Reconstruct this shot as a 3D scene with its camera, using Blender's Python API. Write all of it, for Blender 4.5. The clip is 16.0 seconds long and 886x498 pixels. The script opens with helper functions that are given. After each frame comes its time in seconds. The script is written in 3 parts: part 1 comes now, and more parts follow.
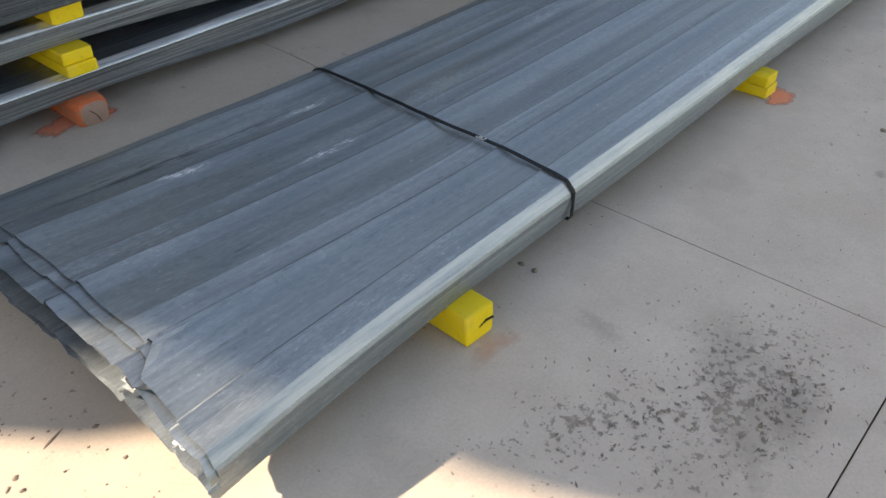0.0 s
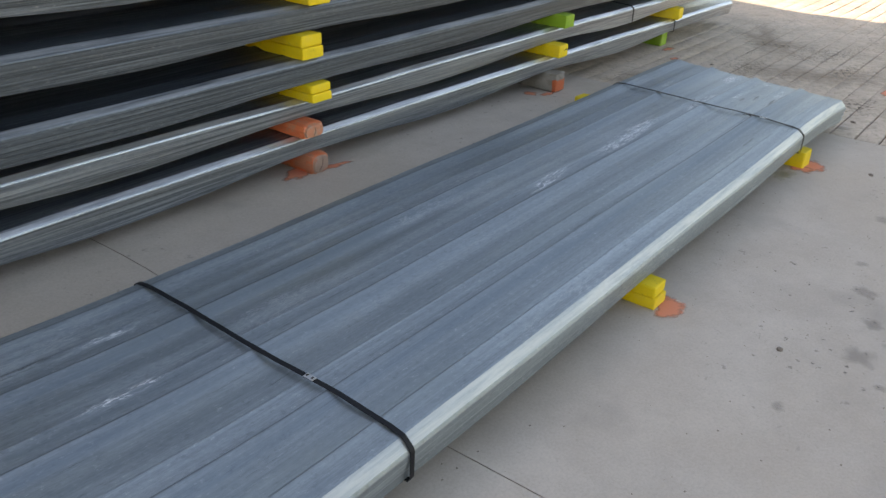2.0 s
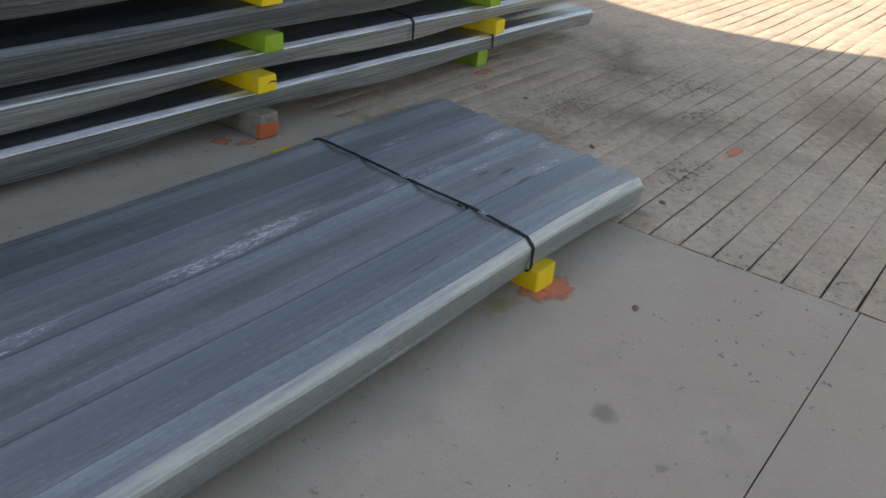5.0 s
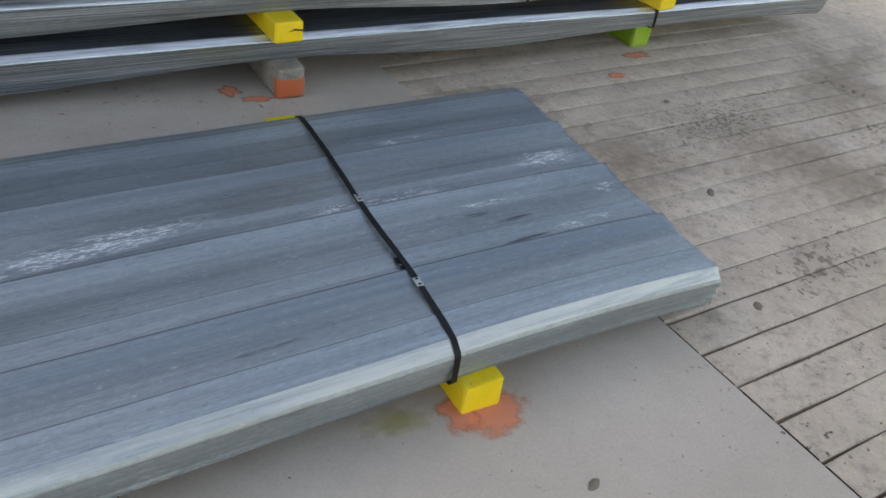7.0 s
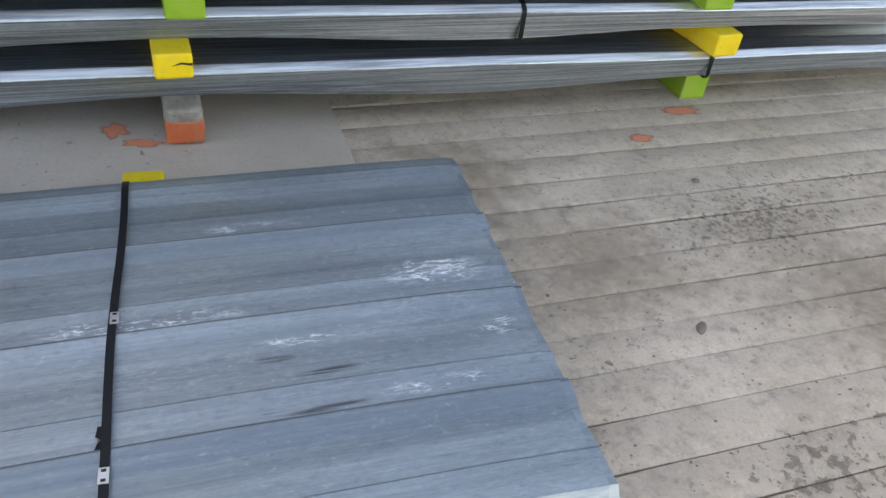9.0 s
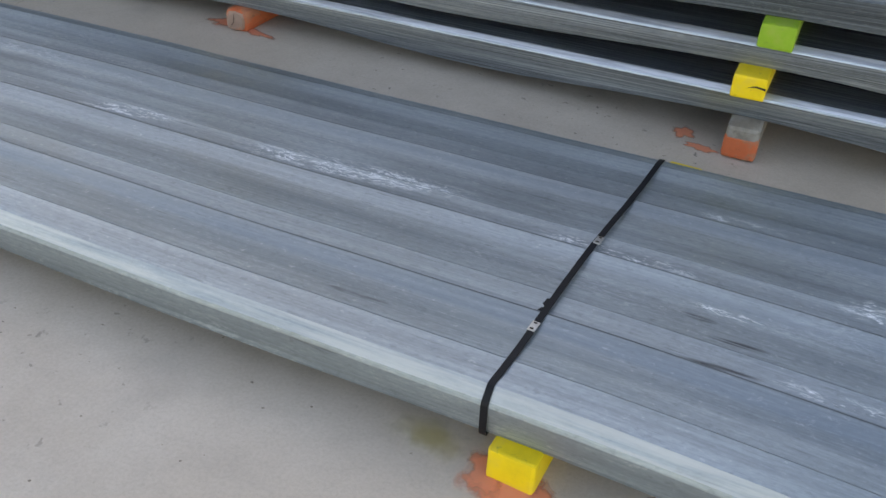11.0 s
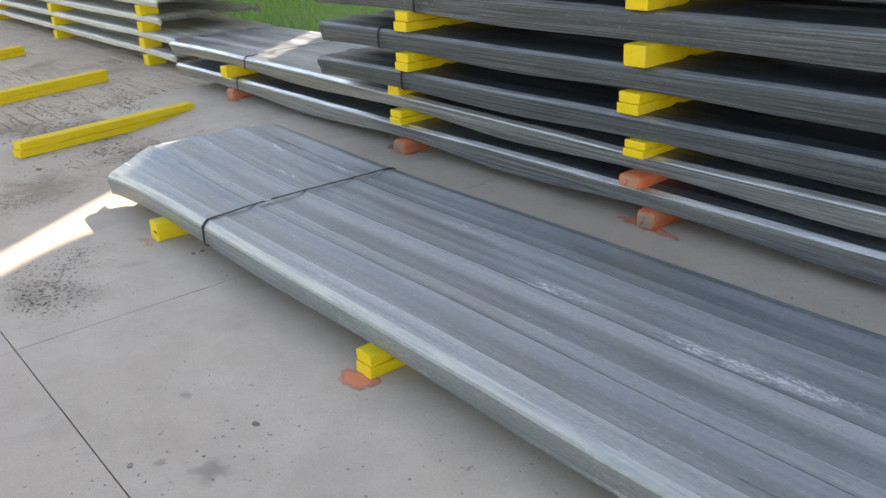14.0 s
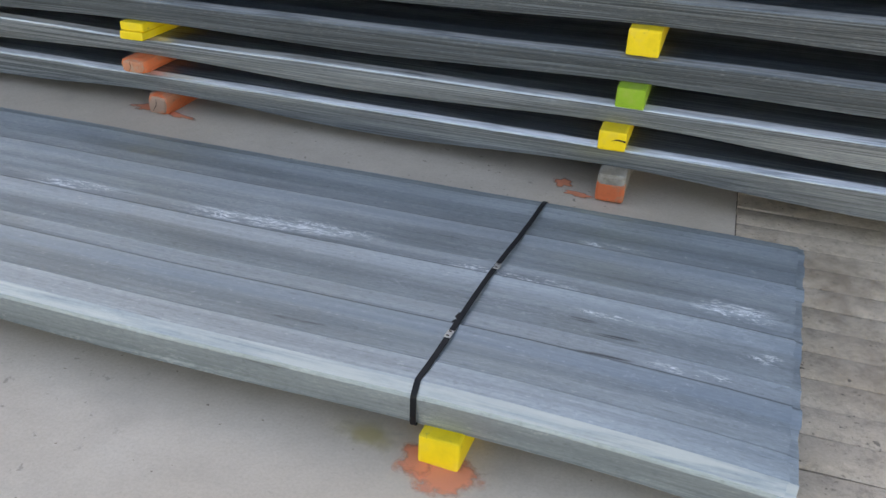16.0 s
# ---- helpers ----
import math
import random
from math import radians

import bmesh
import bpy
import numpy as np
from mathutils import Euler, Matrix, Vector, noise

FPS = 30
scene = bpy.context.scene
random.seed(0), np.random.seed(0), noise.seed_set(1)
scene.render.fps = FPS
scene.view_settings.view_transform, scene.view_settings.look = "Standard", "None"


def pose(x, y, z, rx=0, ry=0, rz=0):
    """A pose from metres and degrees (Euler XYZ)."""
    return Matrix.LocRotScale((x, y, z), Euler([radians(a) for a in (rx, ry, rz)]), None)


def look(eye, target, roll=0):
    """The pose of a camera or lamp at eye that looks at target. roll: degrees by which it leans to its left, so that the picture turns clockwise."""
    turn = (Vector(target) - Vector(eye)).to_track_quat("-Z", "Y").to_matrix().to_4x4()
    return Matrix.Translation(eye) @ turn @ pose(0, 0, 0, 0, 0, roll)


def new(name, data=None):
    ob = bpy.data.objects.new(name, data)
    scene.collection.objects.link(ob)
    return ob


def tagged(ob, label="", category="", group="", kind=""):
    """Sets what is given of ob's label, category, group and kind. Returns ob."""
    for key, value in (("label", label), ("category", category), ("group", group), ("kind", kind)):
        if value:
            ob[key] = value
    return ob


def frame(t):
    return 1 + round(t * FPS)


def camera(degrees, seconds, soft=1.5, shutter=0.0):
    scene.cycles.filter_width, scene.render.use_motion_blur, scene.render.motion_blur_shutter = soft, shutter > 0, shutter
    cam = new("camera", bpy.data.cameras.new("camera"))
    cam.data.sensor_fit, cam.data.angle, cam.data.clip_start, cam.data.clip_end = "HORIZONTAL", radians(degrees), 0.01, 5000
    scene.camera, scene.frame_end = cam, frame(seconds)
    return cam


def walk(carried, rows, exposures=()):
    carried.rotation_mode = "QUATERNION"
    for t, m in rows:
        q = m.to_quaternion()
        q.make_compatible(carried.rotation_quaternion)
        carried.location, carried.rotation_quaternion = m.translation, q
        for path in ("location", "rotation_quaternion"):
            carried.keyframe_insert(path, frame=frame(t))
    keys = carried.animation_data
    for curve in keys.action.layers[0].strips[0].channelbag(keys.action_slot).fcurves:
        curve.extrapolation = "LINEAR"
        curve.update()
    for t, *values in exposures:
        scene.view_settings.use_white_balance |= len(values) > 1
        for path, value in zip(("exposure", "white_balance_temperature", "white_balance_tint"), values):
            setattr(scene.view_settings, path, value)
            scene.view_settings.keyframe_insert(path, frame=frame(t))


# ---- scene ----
SKY = 0.15
EXPOSURES = [(0, 1.44, 9050, 16), (0.5, 1.03, 9050, 16), (1, 1.0, 9050, 16), (2, 1.58, 9050, 16), (3, 1.28, 9050, 16), (3.5, 1.36, 9050, 16), (4, 0.96, 9050, 16), (6.5, 1.22, 9050, 16), (7, 1.62, 9050, 16), (7.5, 1.68, 9050, 16), (9, 2.03, 9050, 16), (10.2, 1.97, 9050, 16), (12.5, 1.7, 9050, 16), (13.5, 1.75, 9050, 16), (15, 1.82, 9050, 16), (16, 1.97, 9050, 16)]
cam = camera(55.7, 16.0)
PATH = [
    (0, (-4.426, -0.923, 1.35), (-3.209, 0.113, 0.148), 0.4),
    (0.5, (-4.429, -0.915, 1.352), (-3.232, 0.141, 0.146), 0.8),
    (1, (-4.352, -0.928, 1.351), (-3.063, 0.191, 0.307), 1.1),
    (1.5, (-4.183, -0.97, 1.344), (-2.828, 0.199, 0.451), 2.6),
    (2, (-3.931, -0.867, 1.36), (-2.489, 0.187, 0.461), 2.6),
    (2.5, (-3.653, -0.825, 1.374), (-2.091, 0.052, 0.486), 3.2),
    (3, (-3.337, -0.937, 1.365), (-1.79, -0.036, 0.474), 3.0),
    (3.5, (-2.991, -0.925, 1.336), (-1.456, -0.007, 0.44), 4.1),
    (4, (-2.629, -0.892, 1.346), (-1.096, 0.017, 0.439), 4.3),
    (4.2, (-2.51, -0.93, 1.329), (-0.983, -0.011, 0.42), 4.3),
    (6.3, (-1.178, -1.095, 1.356), (-0.128, 0.207, 0.26), 6.2),
    (6.5, (-1.087, -1.096, 1.34), (-0.118, 0.257, 0.231), 6.1),
    (7, (-0.794, -0.982, 1.315), (0.177, 0.332, 0.161), 9.3),
    (7.5, (-0.575, -0.928, 1.303), (0.341, 0.427, 0.152), 8.5),
    (8, (-0.293, -0.975, 1.304), (0.392, 0.504, 0.146), 7.3),
    (8.5, (-0.052, -0.845, 1.266), (0.604, 0.64, 0.097), 8.8),
    (9, (0.146, -0.659, 1.264), (0.779, 0.804, 0.056), 7.8),
    (9.5, (0.272, -0.604, 1.245), (0.364, 0.954, -0.006), 2.9),
    (10, (0.354, -0.701, 1.257), (-0.178, 0.768, 0.008), -2.7),
    (10.2, (0.36, -0.781, 1.261), (-0.241, 0.688, 0.044), -1.1),
    (12.3, (0.437, -1.239, 1.359), (-0.456, 0.195, 0.289), 0.7),
    (12.5, (0.413, -1.279, 1.384), (-0.71, 0.096, 0.461), -2.0),
    (13, (0.367, -1.315, 1.419), (-1.061, -0.143, 0.652), -3.7),
    (13.5, (0.366, -1.326, 1.414), (-1.107, -0.206, 0.654), -2.9),
    (14, (0.371, -1.306, 1.404), (-1.059, -0.141, 0.631), -2.5),
    (14.5, (0.39, -1.284, 1.399), (-0.948, -0.082, 0.525), -1.1),
    (15, (0.4, -1.264, 1.395), (-0.787, 0.051, 0.466), 0.4),
    (15.5, (0.431, -1.248, 1.356), (-0.374, 0.315, 0.402), 2.3),
    (16, (0.487, -1.357, 1.353), (-0.027, 0.304, 0.366), 2.3),
]
walk(cam, [(t, look(eye, target, roll)) for t, eye, target, roll in PATH], EXPOSURES)

# ---- world, sun ----
SUN_WAY = Vector((0.605, -0.796, -0.556)).normalized()
world = bpy.data.worlds.new("world")
scene.world = world
world.use_nodes = True
wn = world.node_tree
sky = wn.nodes.new("ShaderNodeTexSky")
sky.sky_type = "NISHITA"
sky.sun_disc = False
sky.sun_elevation = math.asin(-SUN_WAY.z)
sky.sun_rotation = math.atan2(-SUN_WAY.x, -SUN_WAY.y)
sky.air_density, sky.dust_density, sky.ozone_density = 1.0, 0.8, 1.0
wn.links.new(sky.outputs["Color"], wn.nodes["Background"].inputs["Color"])
wn.nodes["Background"].inputs["Strength"].default_value = SKY
sun_data = bpy.data.lights.new("sun", "SUN")
sun_data.energy, sun_data.angle, sun_data.color = 5.0, radians(0.53), (1.0, 0.99, 0.97)
sun = new("sun", sun_data)
sun.matrix_world = look(-SUN_WAY * 30, (0, 0, 0))


# ---- materials ----
class Mat:
    """A small node builder for one Principled material."""

    def __init__(self, name):
        self.m = bpy.data.materials.new(name)
        self.m.use_nodes = True
        self.t = self.m.node_tree
        self.b = self.t.nodes["Principled BSDF"]
        self.out = self.t.nodes["Material Output"]
        self.co = self.t.nodes.new("ShaderNodeTexCoord").outputs["Object"]

    def node(self, kind, **values):
        n = self.t.nodes.new(kind)
        for k, v in values.items():
            n.inputs[k].default_value = v
        return n

    def link(self, a, b):
        self.t.links.new(a, b)

    def world_space(self):
        g = self.t.nodes.new("ShaderNodeNewGeometry")
        self.co = g.outputs["Position"]
        return self

    def scaled(self, sx, sy, sz, offset=0.0, vary=False):
        n = self.t.nodes.new("ShaderNodeMapping")
        n.inputs["Scale"].default_value = (sx, sy, sz)
        n.inputs["Location"].default_value = (offset, offset * 1.7, offset * 0.6)
        self.link(self.co, n.inputs["Vector"])
        if vary:
            info = self.t.nodes.new("ShaderNodeObjectInfo")
            mul = self.t.nodes.new("ShaderNodeVectorMath")
            mul.operation = "SCALE"
            mul.inputs[0].default_value = (37.0, 11.0, 23.0)
            self.link(info.outputs["Random"], mul.inputs["Scale"])
            self.link(mul.outputs["Vector"], n.inputs["Location"])
        return n.outputs["Vector"]

    def noise(self, vec, scale, detail=4.0, rough=0.55, dist=0.0):
        n = self.node("ShaderNodeTexNoise", Scale=scale, Detail=detail, Roughness=rough, Distortion=dist)
        self.link(vec, n.inputs["Vector"])
        return n.outputs["Fac"]

    def ramp(self, fac, *stops):
        n = self.t.nodes.new("ShaderNodeValToRGB")
        e = n.color_ramp.elements
        while len(e) < len(stops):
            e.new(0.5)
        for el, (p, c) in zip(e, stops):
            el.position = p
            el.color = (c, c, c, 1) if isinstance(c, (int, float)) else (*c, 1)
        self.link(fac, n.inputs["Fac"])
        return n.outputs["Color"]

    def mix(self, fac, a, b, blend="MIX"):
        n = self.t.nodes.new("ShaderNodeMix")
        n.data_type, n.blend_type = "RGBA", blend
        for sock, v in ((n.inputs[0], fac), (n.inputs[6], a), (n.inputs[7], b)):
            if isinstance(v, (int, float)):
                sock.default_value = v
            elif isinstance(v, tuple):
                sock.default_value = (*v, 1)
            else:
                self.link(v, sock)
        return n.outputs[2]

    def maths(self, op, a, b=0.0):
        n = self.t.nodes.new("ShaderNodeMath")
        n.operation = op
        for sock, v in zip(n.inputs, (a, b)):
            if isinstance(v, (int, float)):
                sock.default_value = v
            else:
                self.link(v, sock)
        return n.outputs[0]

    def bump(self, height, strength=0.3, distance=0.002):
        n = self.node("ShaderNodeBump", Strength=strength, Distance=distance)
        self.link(height, n.inputs["Height"])
        self.link(n.outputs["Normal"], self.b.inputs["Normal"])

    def set(self, **values):
        for k, v in values.items():
            sock = self.b.inputs[k.replace("_", " ")]
            if isinstance(v, (int, float)):
                sock.default_value = v
            elif isinstance(v, tuple):
                sock.default_value = (*v, 1)
            else:
                self.link(v, sock)
        return self


CRESTS = (0.250, 0.505, 0.757)
SCUFFS = [(-0.60, 0.575, 0.40, 0.050, 4), (-1.32, 0.560, 0.20, 0.035, 10), (0.10, 0.535, 0.22, 0.030, 0), (0.67, 0.590, 0.13, 0.060, 0),
          (0.75, 0.415, 0.05, 0.030, 0), (0.58, 0.290, 0.12, 0.020, 3), (0.33, 0.795, 0.12, 0.018, 0), (0.36, 0.440, 0.09, 0.016, 0),
          (-3.48, 0.750, 0.09, 0.022, -8), (-3.12, 0.585, 0.14, 0.020, 0), (-3.00, 0.825, 0.10, 0.020, 0)]


def ellipse(k, x, y, rx, ry, turn):
    """1 in the middle of a lengthwise ellipse on a sheet, 0 at its rim."""
    n = k.t.nodes.new("ShaderNodeMapping")
    n.vector_type = "TEXTURE"
    n.inputs["Location"].default_value = (x, y, 0.19)
    n.inputs["Rotation"].default_value = (0, 0, radians(turn))
    n.inputs["Scale"].default_value = (rx, ry, 1.0)
    k.link(k.co, n.inputs["Vector"])
    g = k.t.nodes.new("ShaderNodeTexGradient")
    g.gradient_type = "SPHERICAL"
    k.link(n.outputs["Vector"], g.inputs["Vector"])
    return g.outputs["Fac"]


RUBBED = [(0.40, 0.355, 0.07, 0.012, 4), (0.385, 0.272, 0.10, 0.010, 5), (0.31, 0.40, 0.05, 0.010, 0), (-3.45, 0.835, 0.50, 0.018, 0)]


def galvanized(name, light, dark, scuffs, gloss, metal, wear_sheen, wear_sheen_tone=(0.80, 0.80, 0.78)):
    """Weathered zinc-coated steel: streaks along the sheet, blotches, dirt and white rust."""
    k = Mat(name)
    streak = k.noise(k.scaled(0.45, 24, 24, vary=True), 1.0, 6, 0.6)
    patch = k.noise(k.scaled(1.6, 5.0, 5.0, 4.0, vary=True), 1.0, 6, 0.65)
    grain = k.noise(k.scaled(50, 140, 140), 1.0, 4, 0.65)
    tone = k.mix(k.ramp(streak, (0.34, 0.0), (0.68, 1.0)), dark, light)
    wide = k.noise(k.scaled(0.12, 13, 13, 51.0, vary=True), 1.0, 4, 0.6)
    tone = k.mix(k.ramp(wide, (0.32, 0.55), (0.52, 0.0)), tone, (dark[0] * 0.66, dark[1] * 0.68, dark[2] * 0.70))
    tone = k.mix(k.ramp(wide, (0.54, 0.0), (0.70, 0.5)), tone, tuple(min(1, c * 1.22) for c in light))
    tone = k.mix(k.ramp(patch, (0.36, 0.40), (0.60, 0.0)), tone, tuple(c * 0.70 for c in dark))
    tone = k.mix(k.ramp(grain, (0.32, 0.20 if scuffs else 0.30), (0.55, 0.0)), tone, tuple(c * 0.45 for c in dark))
    tone = k.mix(k.ramp(grain, (0.60, 0.0), (0.78, 0.35)), tone, (0.62, 0.63, 0.63))
    spots = k.noise(k.scaled(38, 60, 60, 41.0), 1.0, 4, 0.7)
    tone = k.mix(k.ramp(spots, (0.31, 0.30 if scuffs else 0.2), (0.43, 0.0)), tone, tuple(c * 0.45 for c in dark))
    tone = k.mix(k.ramp(spots, (0.62, 0.0), (0.76, 0.5 if scuffs else 0.15)), tone, (0.66, 0.67, 0.68))
    layers = k.noise(k.scaled(0.7, 260 if scuffs else 210, 260 if scuffs else 210, 33.0, vary=True), 1.0, 3, 0.65)
    tone = k.mix(k.ramp(layers, (0.38, 0.14 if scuffs else 0.85), (0.50, 0.0)), tone, tuple(c * 0.45 for c in dark))
    tone = k.mix(k.ramp(layers, (0.56, 0.0), (0.64, 0.1 if scuffs else 0.7)), tone, tuple(min(1, c * 1.25) for c in light))
    hue = k.noise(k.scaled(0.9, 4.5, 4.5, 22.0, vary=True), 1.0, 4, 0.6)
    tone = k.mix(k.ramp(hue, (0.52, 0.0), (0.66, 0.35)), tone, (dark[0] * 1.02, dark[1] * 1.0, dark[2] * 0.93))
    dash = k.noise(k.scaled(4.5, 150, 150, 17.0, vary=True), 1.0, 3, 0.6)
    tone = k.mix(k.ramp(dash, (0.68, 0.0), (0.75, 0.55)), tone, tuple(c * 0.3 for c in dark))
    # Sloping faces lightened: worn zinc, and a bright sky reflection put in the colour.
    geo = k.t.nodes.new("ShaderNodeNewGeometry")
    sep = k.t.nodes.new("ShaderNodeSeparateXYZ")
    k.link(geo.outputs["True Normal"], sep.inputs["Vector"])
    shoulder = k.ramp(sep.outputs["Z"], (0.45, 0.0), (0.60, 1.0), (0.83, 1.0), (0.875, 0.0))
    sheen_noise = k.noise(k.scaled(3.0, 60, 60, 27.0, vary=True), 1.0, 5, 0.65)
    shoulder = k.maths("MULTIPLY", shoulder, k.ramp(sheen_noise, (0.32, 0.15), (0.58, 1.0)))
    tone = k.mix(k.maths("MULTIPLY", shoulder, wear_sheen), tone, wear_sheen_tone)
    rough = k.mix(k.ramp(patch, (0.3, 0.0), (0.7, 1.0)), (gloss,) * 3, (gloss + 0.14,) * 3)
    if scuffs:
        zone = 0.0
        for spot in SCUFFS:
            zone = k.maths("MAXIMUM", zone, ellipse(k, *spot))
        weak = k.ramp(k.noise(k.scaled(1.2, 6.0, 6.0, 9.0), 1.0, 3, 0.6), (0.52, 0.0), (0.70, 0.30))
        zone = k.maths("MAXIMUM", k.ramp(zone, (0.05, 0.0), (0.45, 1.0)), weak)
        line = k.noise(k.scaled(8.0, 38, 38, 2.0), 1.0, 6, 0.66, 1.0)
        thin = k.ramp(line, (0.472, 0.0), (0.5, 1.0), (0.528, 0.0))
        speck = k.ramp(k.noise(k.scaled(45, 170, 170, 5.0), 1.0, 4, 0.65), (0.54, 0.0), (0.64, 0.95))
        gate = k.ramp(k.noise(k.scaled(11, 30, 30, 7.0), 1.0, 3, 0.6), (0.38, 0.0), (0.50, 1.0))
        worn = k.maths("MULTIPLY", zone, k.maths("MULTIPLY", gate, k.maths("MAXIMUM", thin, speck)))
        worn = k.maths("MULTIPLY", worn, scuffs)
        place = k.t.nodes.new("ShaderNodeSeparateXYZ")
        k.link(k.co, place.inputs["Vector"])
        crest_line, sky_bands = 0.0, 0.0
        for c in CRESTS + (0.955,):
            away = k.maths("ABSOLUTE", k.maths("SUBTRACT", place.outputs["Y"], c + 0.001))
            crest_line = k.maths("MAXIMUM", crest_line, k.ramp(away, (0.0015, 1.0), (0.0048, 0.0)))
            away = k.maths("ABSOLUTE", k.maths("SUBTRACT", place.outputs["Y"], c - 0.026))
            sky_bands = k.maths("MAXIMUM", sky_bands, k.ramp(away, (0.016, 1.0), (0.026, 0.0)))
        # Thin dark line along each crest.
        crest_line = k.maths("MULTIPLY", crest_line, k.ramp(streak, (0.30, 0.85), (0.62, 0.35)))
        sky_bands = k.maths("MULTIPLY", sky_bands, k.ramp(wide, (0.35, 0.38), (0.62, 0.12)))
        # Slopes before the crests tinted blue: a sky reflection painted into the colour.
        tone = k.mix(sky_bands, tone, (0.17, 0.215, 0.26))
        tone = k.mix(crest_line, tone, (0.085, 0.10, 0.115))
        smear = k.ramp(k.noise(k.scaled(3.0, 26, 26, 14.0), 1.0, 4, 0.6), (0.68, 0.0), (0.76, 0.6))
        tone = k.mix(smear, tone, (0.09, 0.09, 0.10))
        rubbed = 0.0
        for spot in RUBBED:
            rubbed = k.maths("MAXIMUM", rubbed, ellipse(k, *spot))
        rubbed = k.maths("MULTIPLY", k.ramp(rubbed, (0.05, 0.0), (0.6, 0.9)), k.ramp(dash, (0.40, 0.0), (0.58, 1.0)))
        tone = k.mix(rubbed, tone, (0.075, 0.075, 0.08))
        tone = k.mix(worn, tone, (0.80, 0.81, 0.82))
        rough = k.mix(worn, rough, (0.85,) * 3)
        k.set(Metallic=k.maths("SUBTRACT", metal, k.maths("MULTIPLY", worn, metal)))
    else:
        k.set(Metallic=metal)
    k.set(Base_Color=tone, Roughness=rough)
    k.bump(k.mix(0.5, patch, spots), 0.14, 0.003)
    return k.m


def painted_wood(name, paint, bare, cover, wear=(0.5, 0.62)):
    """Sprayed timber, with bare wood where the paint is thin."""
    k = Mat(name)
    grain = k.noise(k.scaled(70, 5, 70, vary=True), 1.0, 5, 0.6, 0.6)
    blot = k.noise(k.scaled(14, 9, 14, 3.0, vary=True), 1.0, 5, 0.65)
    wood = k.mix(grain, tuple(c * 0.55 for c in bare), bare)
    coat = k.mix(k.ramp(blot, (0.3, 0.0), (0.7, 1.0)), tuple(c * 0.78 for c in paint), paint)
    bare_here = k.maths("MULTIPLY", k.ramp(blot, (wear[0], 0.0), (wear[1], 1.0)), 1.0 - cover)
    dirt = k.ramp(k.noise(k.scaled(45, 45, 45, 8.0, vary=True), 1.0, 4, 0.7), (0.62, 0.0), (0.75, 0.55))
    tone = k.mix(bare_here, coat, wood)
    k.set(Base_Color=k.mix(dirt, tone, (0.07, 0.05, 0.03)), Roughness=0.72)
    k.bump(k.mix(0.5, grain, blot), 0.35, 0.003)
    return k.m


def concrete(name, light, dark, brown, speck_amount, relief):
    k = Mat(name).world_space()
    broad = k.noise(k.scaled(0.55, 0.55, 0.55), 1.0, 4, 0.6)
    mid = k.noise(k.scaled(4.0, 4.0, 4.0, 3.0), 1.0, 6, 0.65)
    fine = k.noise(k.scaled(120, 120, 120), 1.0, 4, 0.7)
    tone = k.mix(k.ramp(mid, (0.35, 0.0), (0.68, 1.0)), dark, light)
    tone = k.mix(k.ramp(broad, (0.42, 0.0), (0.62, 0.65)), tone, brown)
    tone = k.mix(k.ramp(fine, (0.30, 0.22), (0.60, 0.0)), tone, tuple(c * 0.5 for c in dark))
    spots = k.ramp(k.noise(k.scaled(30, 30, 30, 6.0), 1.0, 3, 0.6), (0.66, 0.0), (0.70, 1.0))
    where = k.ramp(k.noise(k.scaled(0.8, 0.8, 0.8, 11.0), 1.0, 3, 0.6), (0.48, 0.0), (0.66, speck_amount))
    tone = k.mix(k.maths("MULTIPLY", spots, where), tone, (0.06, 0.05, 0.045))
    blotch = k.ramp(k.noise(k.scaled(2.3, 2.3, 2.3, 20.0), 1.0, 3, 0.5), (0.60, 0.0), (0.72, 0.35))
    tone = k.mix(blotch, tone, tuple(c * 0.6 for c in dark))
    coarse = k.noise(k.scaled(26, 26, 26, 31.0), 1.0, 6, 0.78)
    tone = k.mix(k.ramp(coarse, (0.30, min(0.75, relief)), (0.50, 0.0)), tone, tuple(c * 0.55 for c in dark))
    tone = k.mix(k.ramp(coarse, (0.55, 0.0), (0.75, min(0.5, relief))), tone, tuple(min(1, c * 1.25) for c in light))
    pits = k.ramp(k.noise(k.scaled(58, 58, 58, 12.0), 1.0, 3, 0.6), (0.66, 0.0), (0.71, min(0.5, relief)))
    tone = k.mix(pits, tone, tuple(c * 0.3 for c in dark))
    k.set(Base_Color=tone, Roughness=0.88)
    k.bump(k.mix(0.5, coarse, fine), relief, 0.006)
    return k.m


def film_coat(name, colour, full, none, strength, scale=16.0, reach=1.0):
    """A thin stain or sprayed paint that breaks up towards its rim (vertex radius in the UV map)."""
    k = Mat(name)
    uv = k.t.nodes.new("ShaderNodeUVMap")
    sep = k.t.nodes.new("ShaderNodeSeparateXYZ")
    k.link(uv.outputs["UV"], sep.inputs["Vector"])
    k.world_space()
    n = k.noise(k.scaled(scale, scale, scale), 1.0, 5, 0.65)
    edge = k.maths("ADD", k.maths("MULTIPLY", sep.outputs["X"], reach), k.maths("MULTIPLY", k.maths("SUBTRACT", n, 0.5), 1.5))
    cover = k.ramp(edge, (full, strength), (none, 0.0))
    k.set(Base_Color=colour, Roughness=0.8, Alpha=cover)
    return k.m


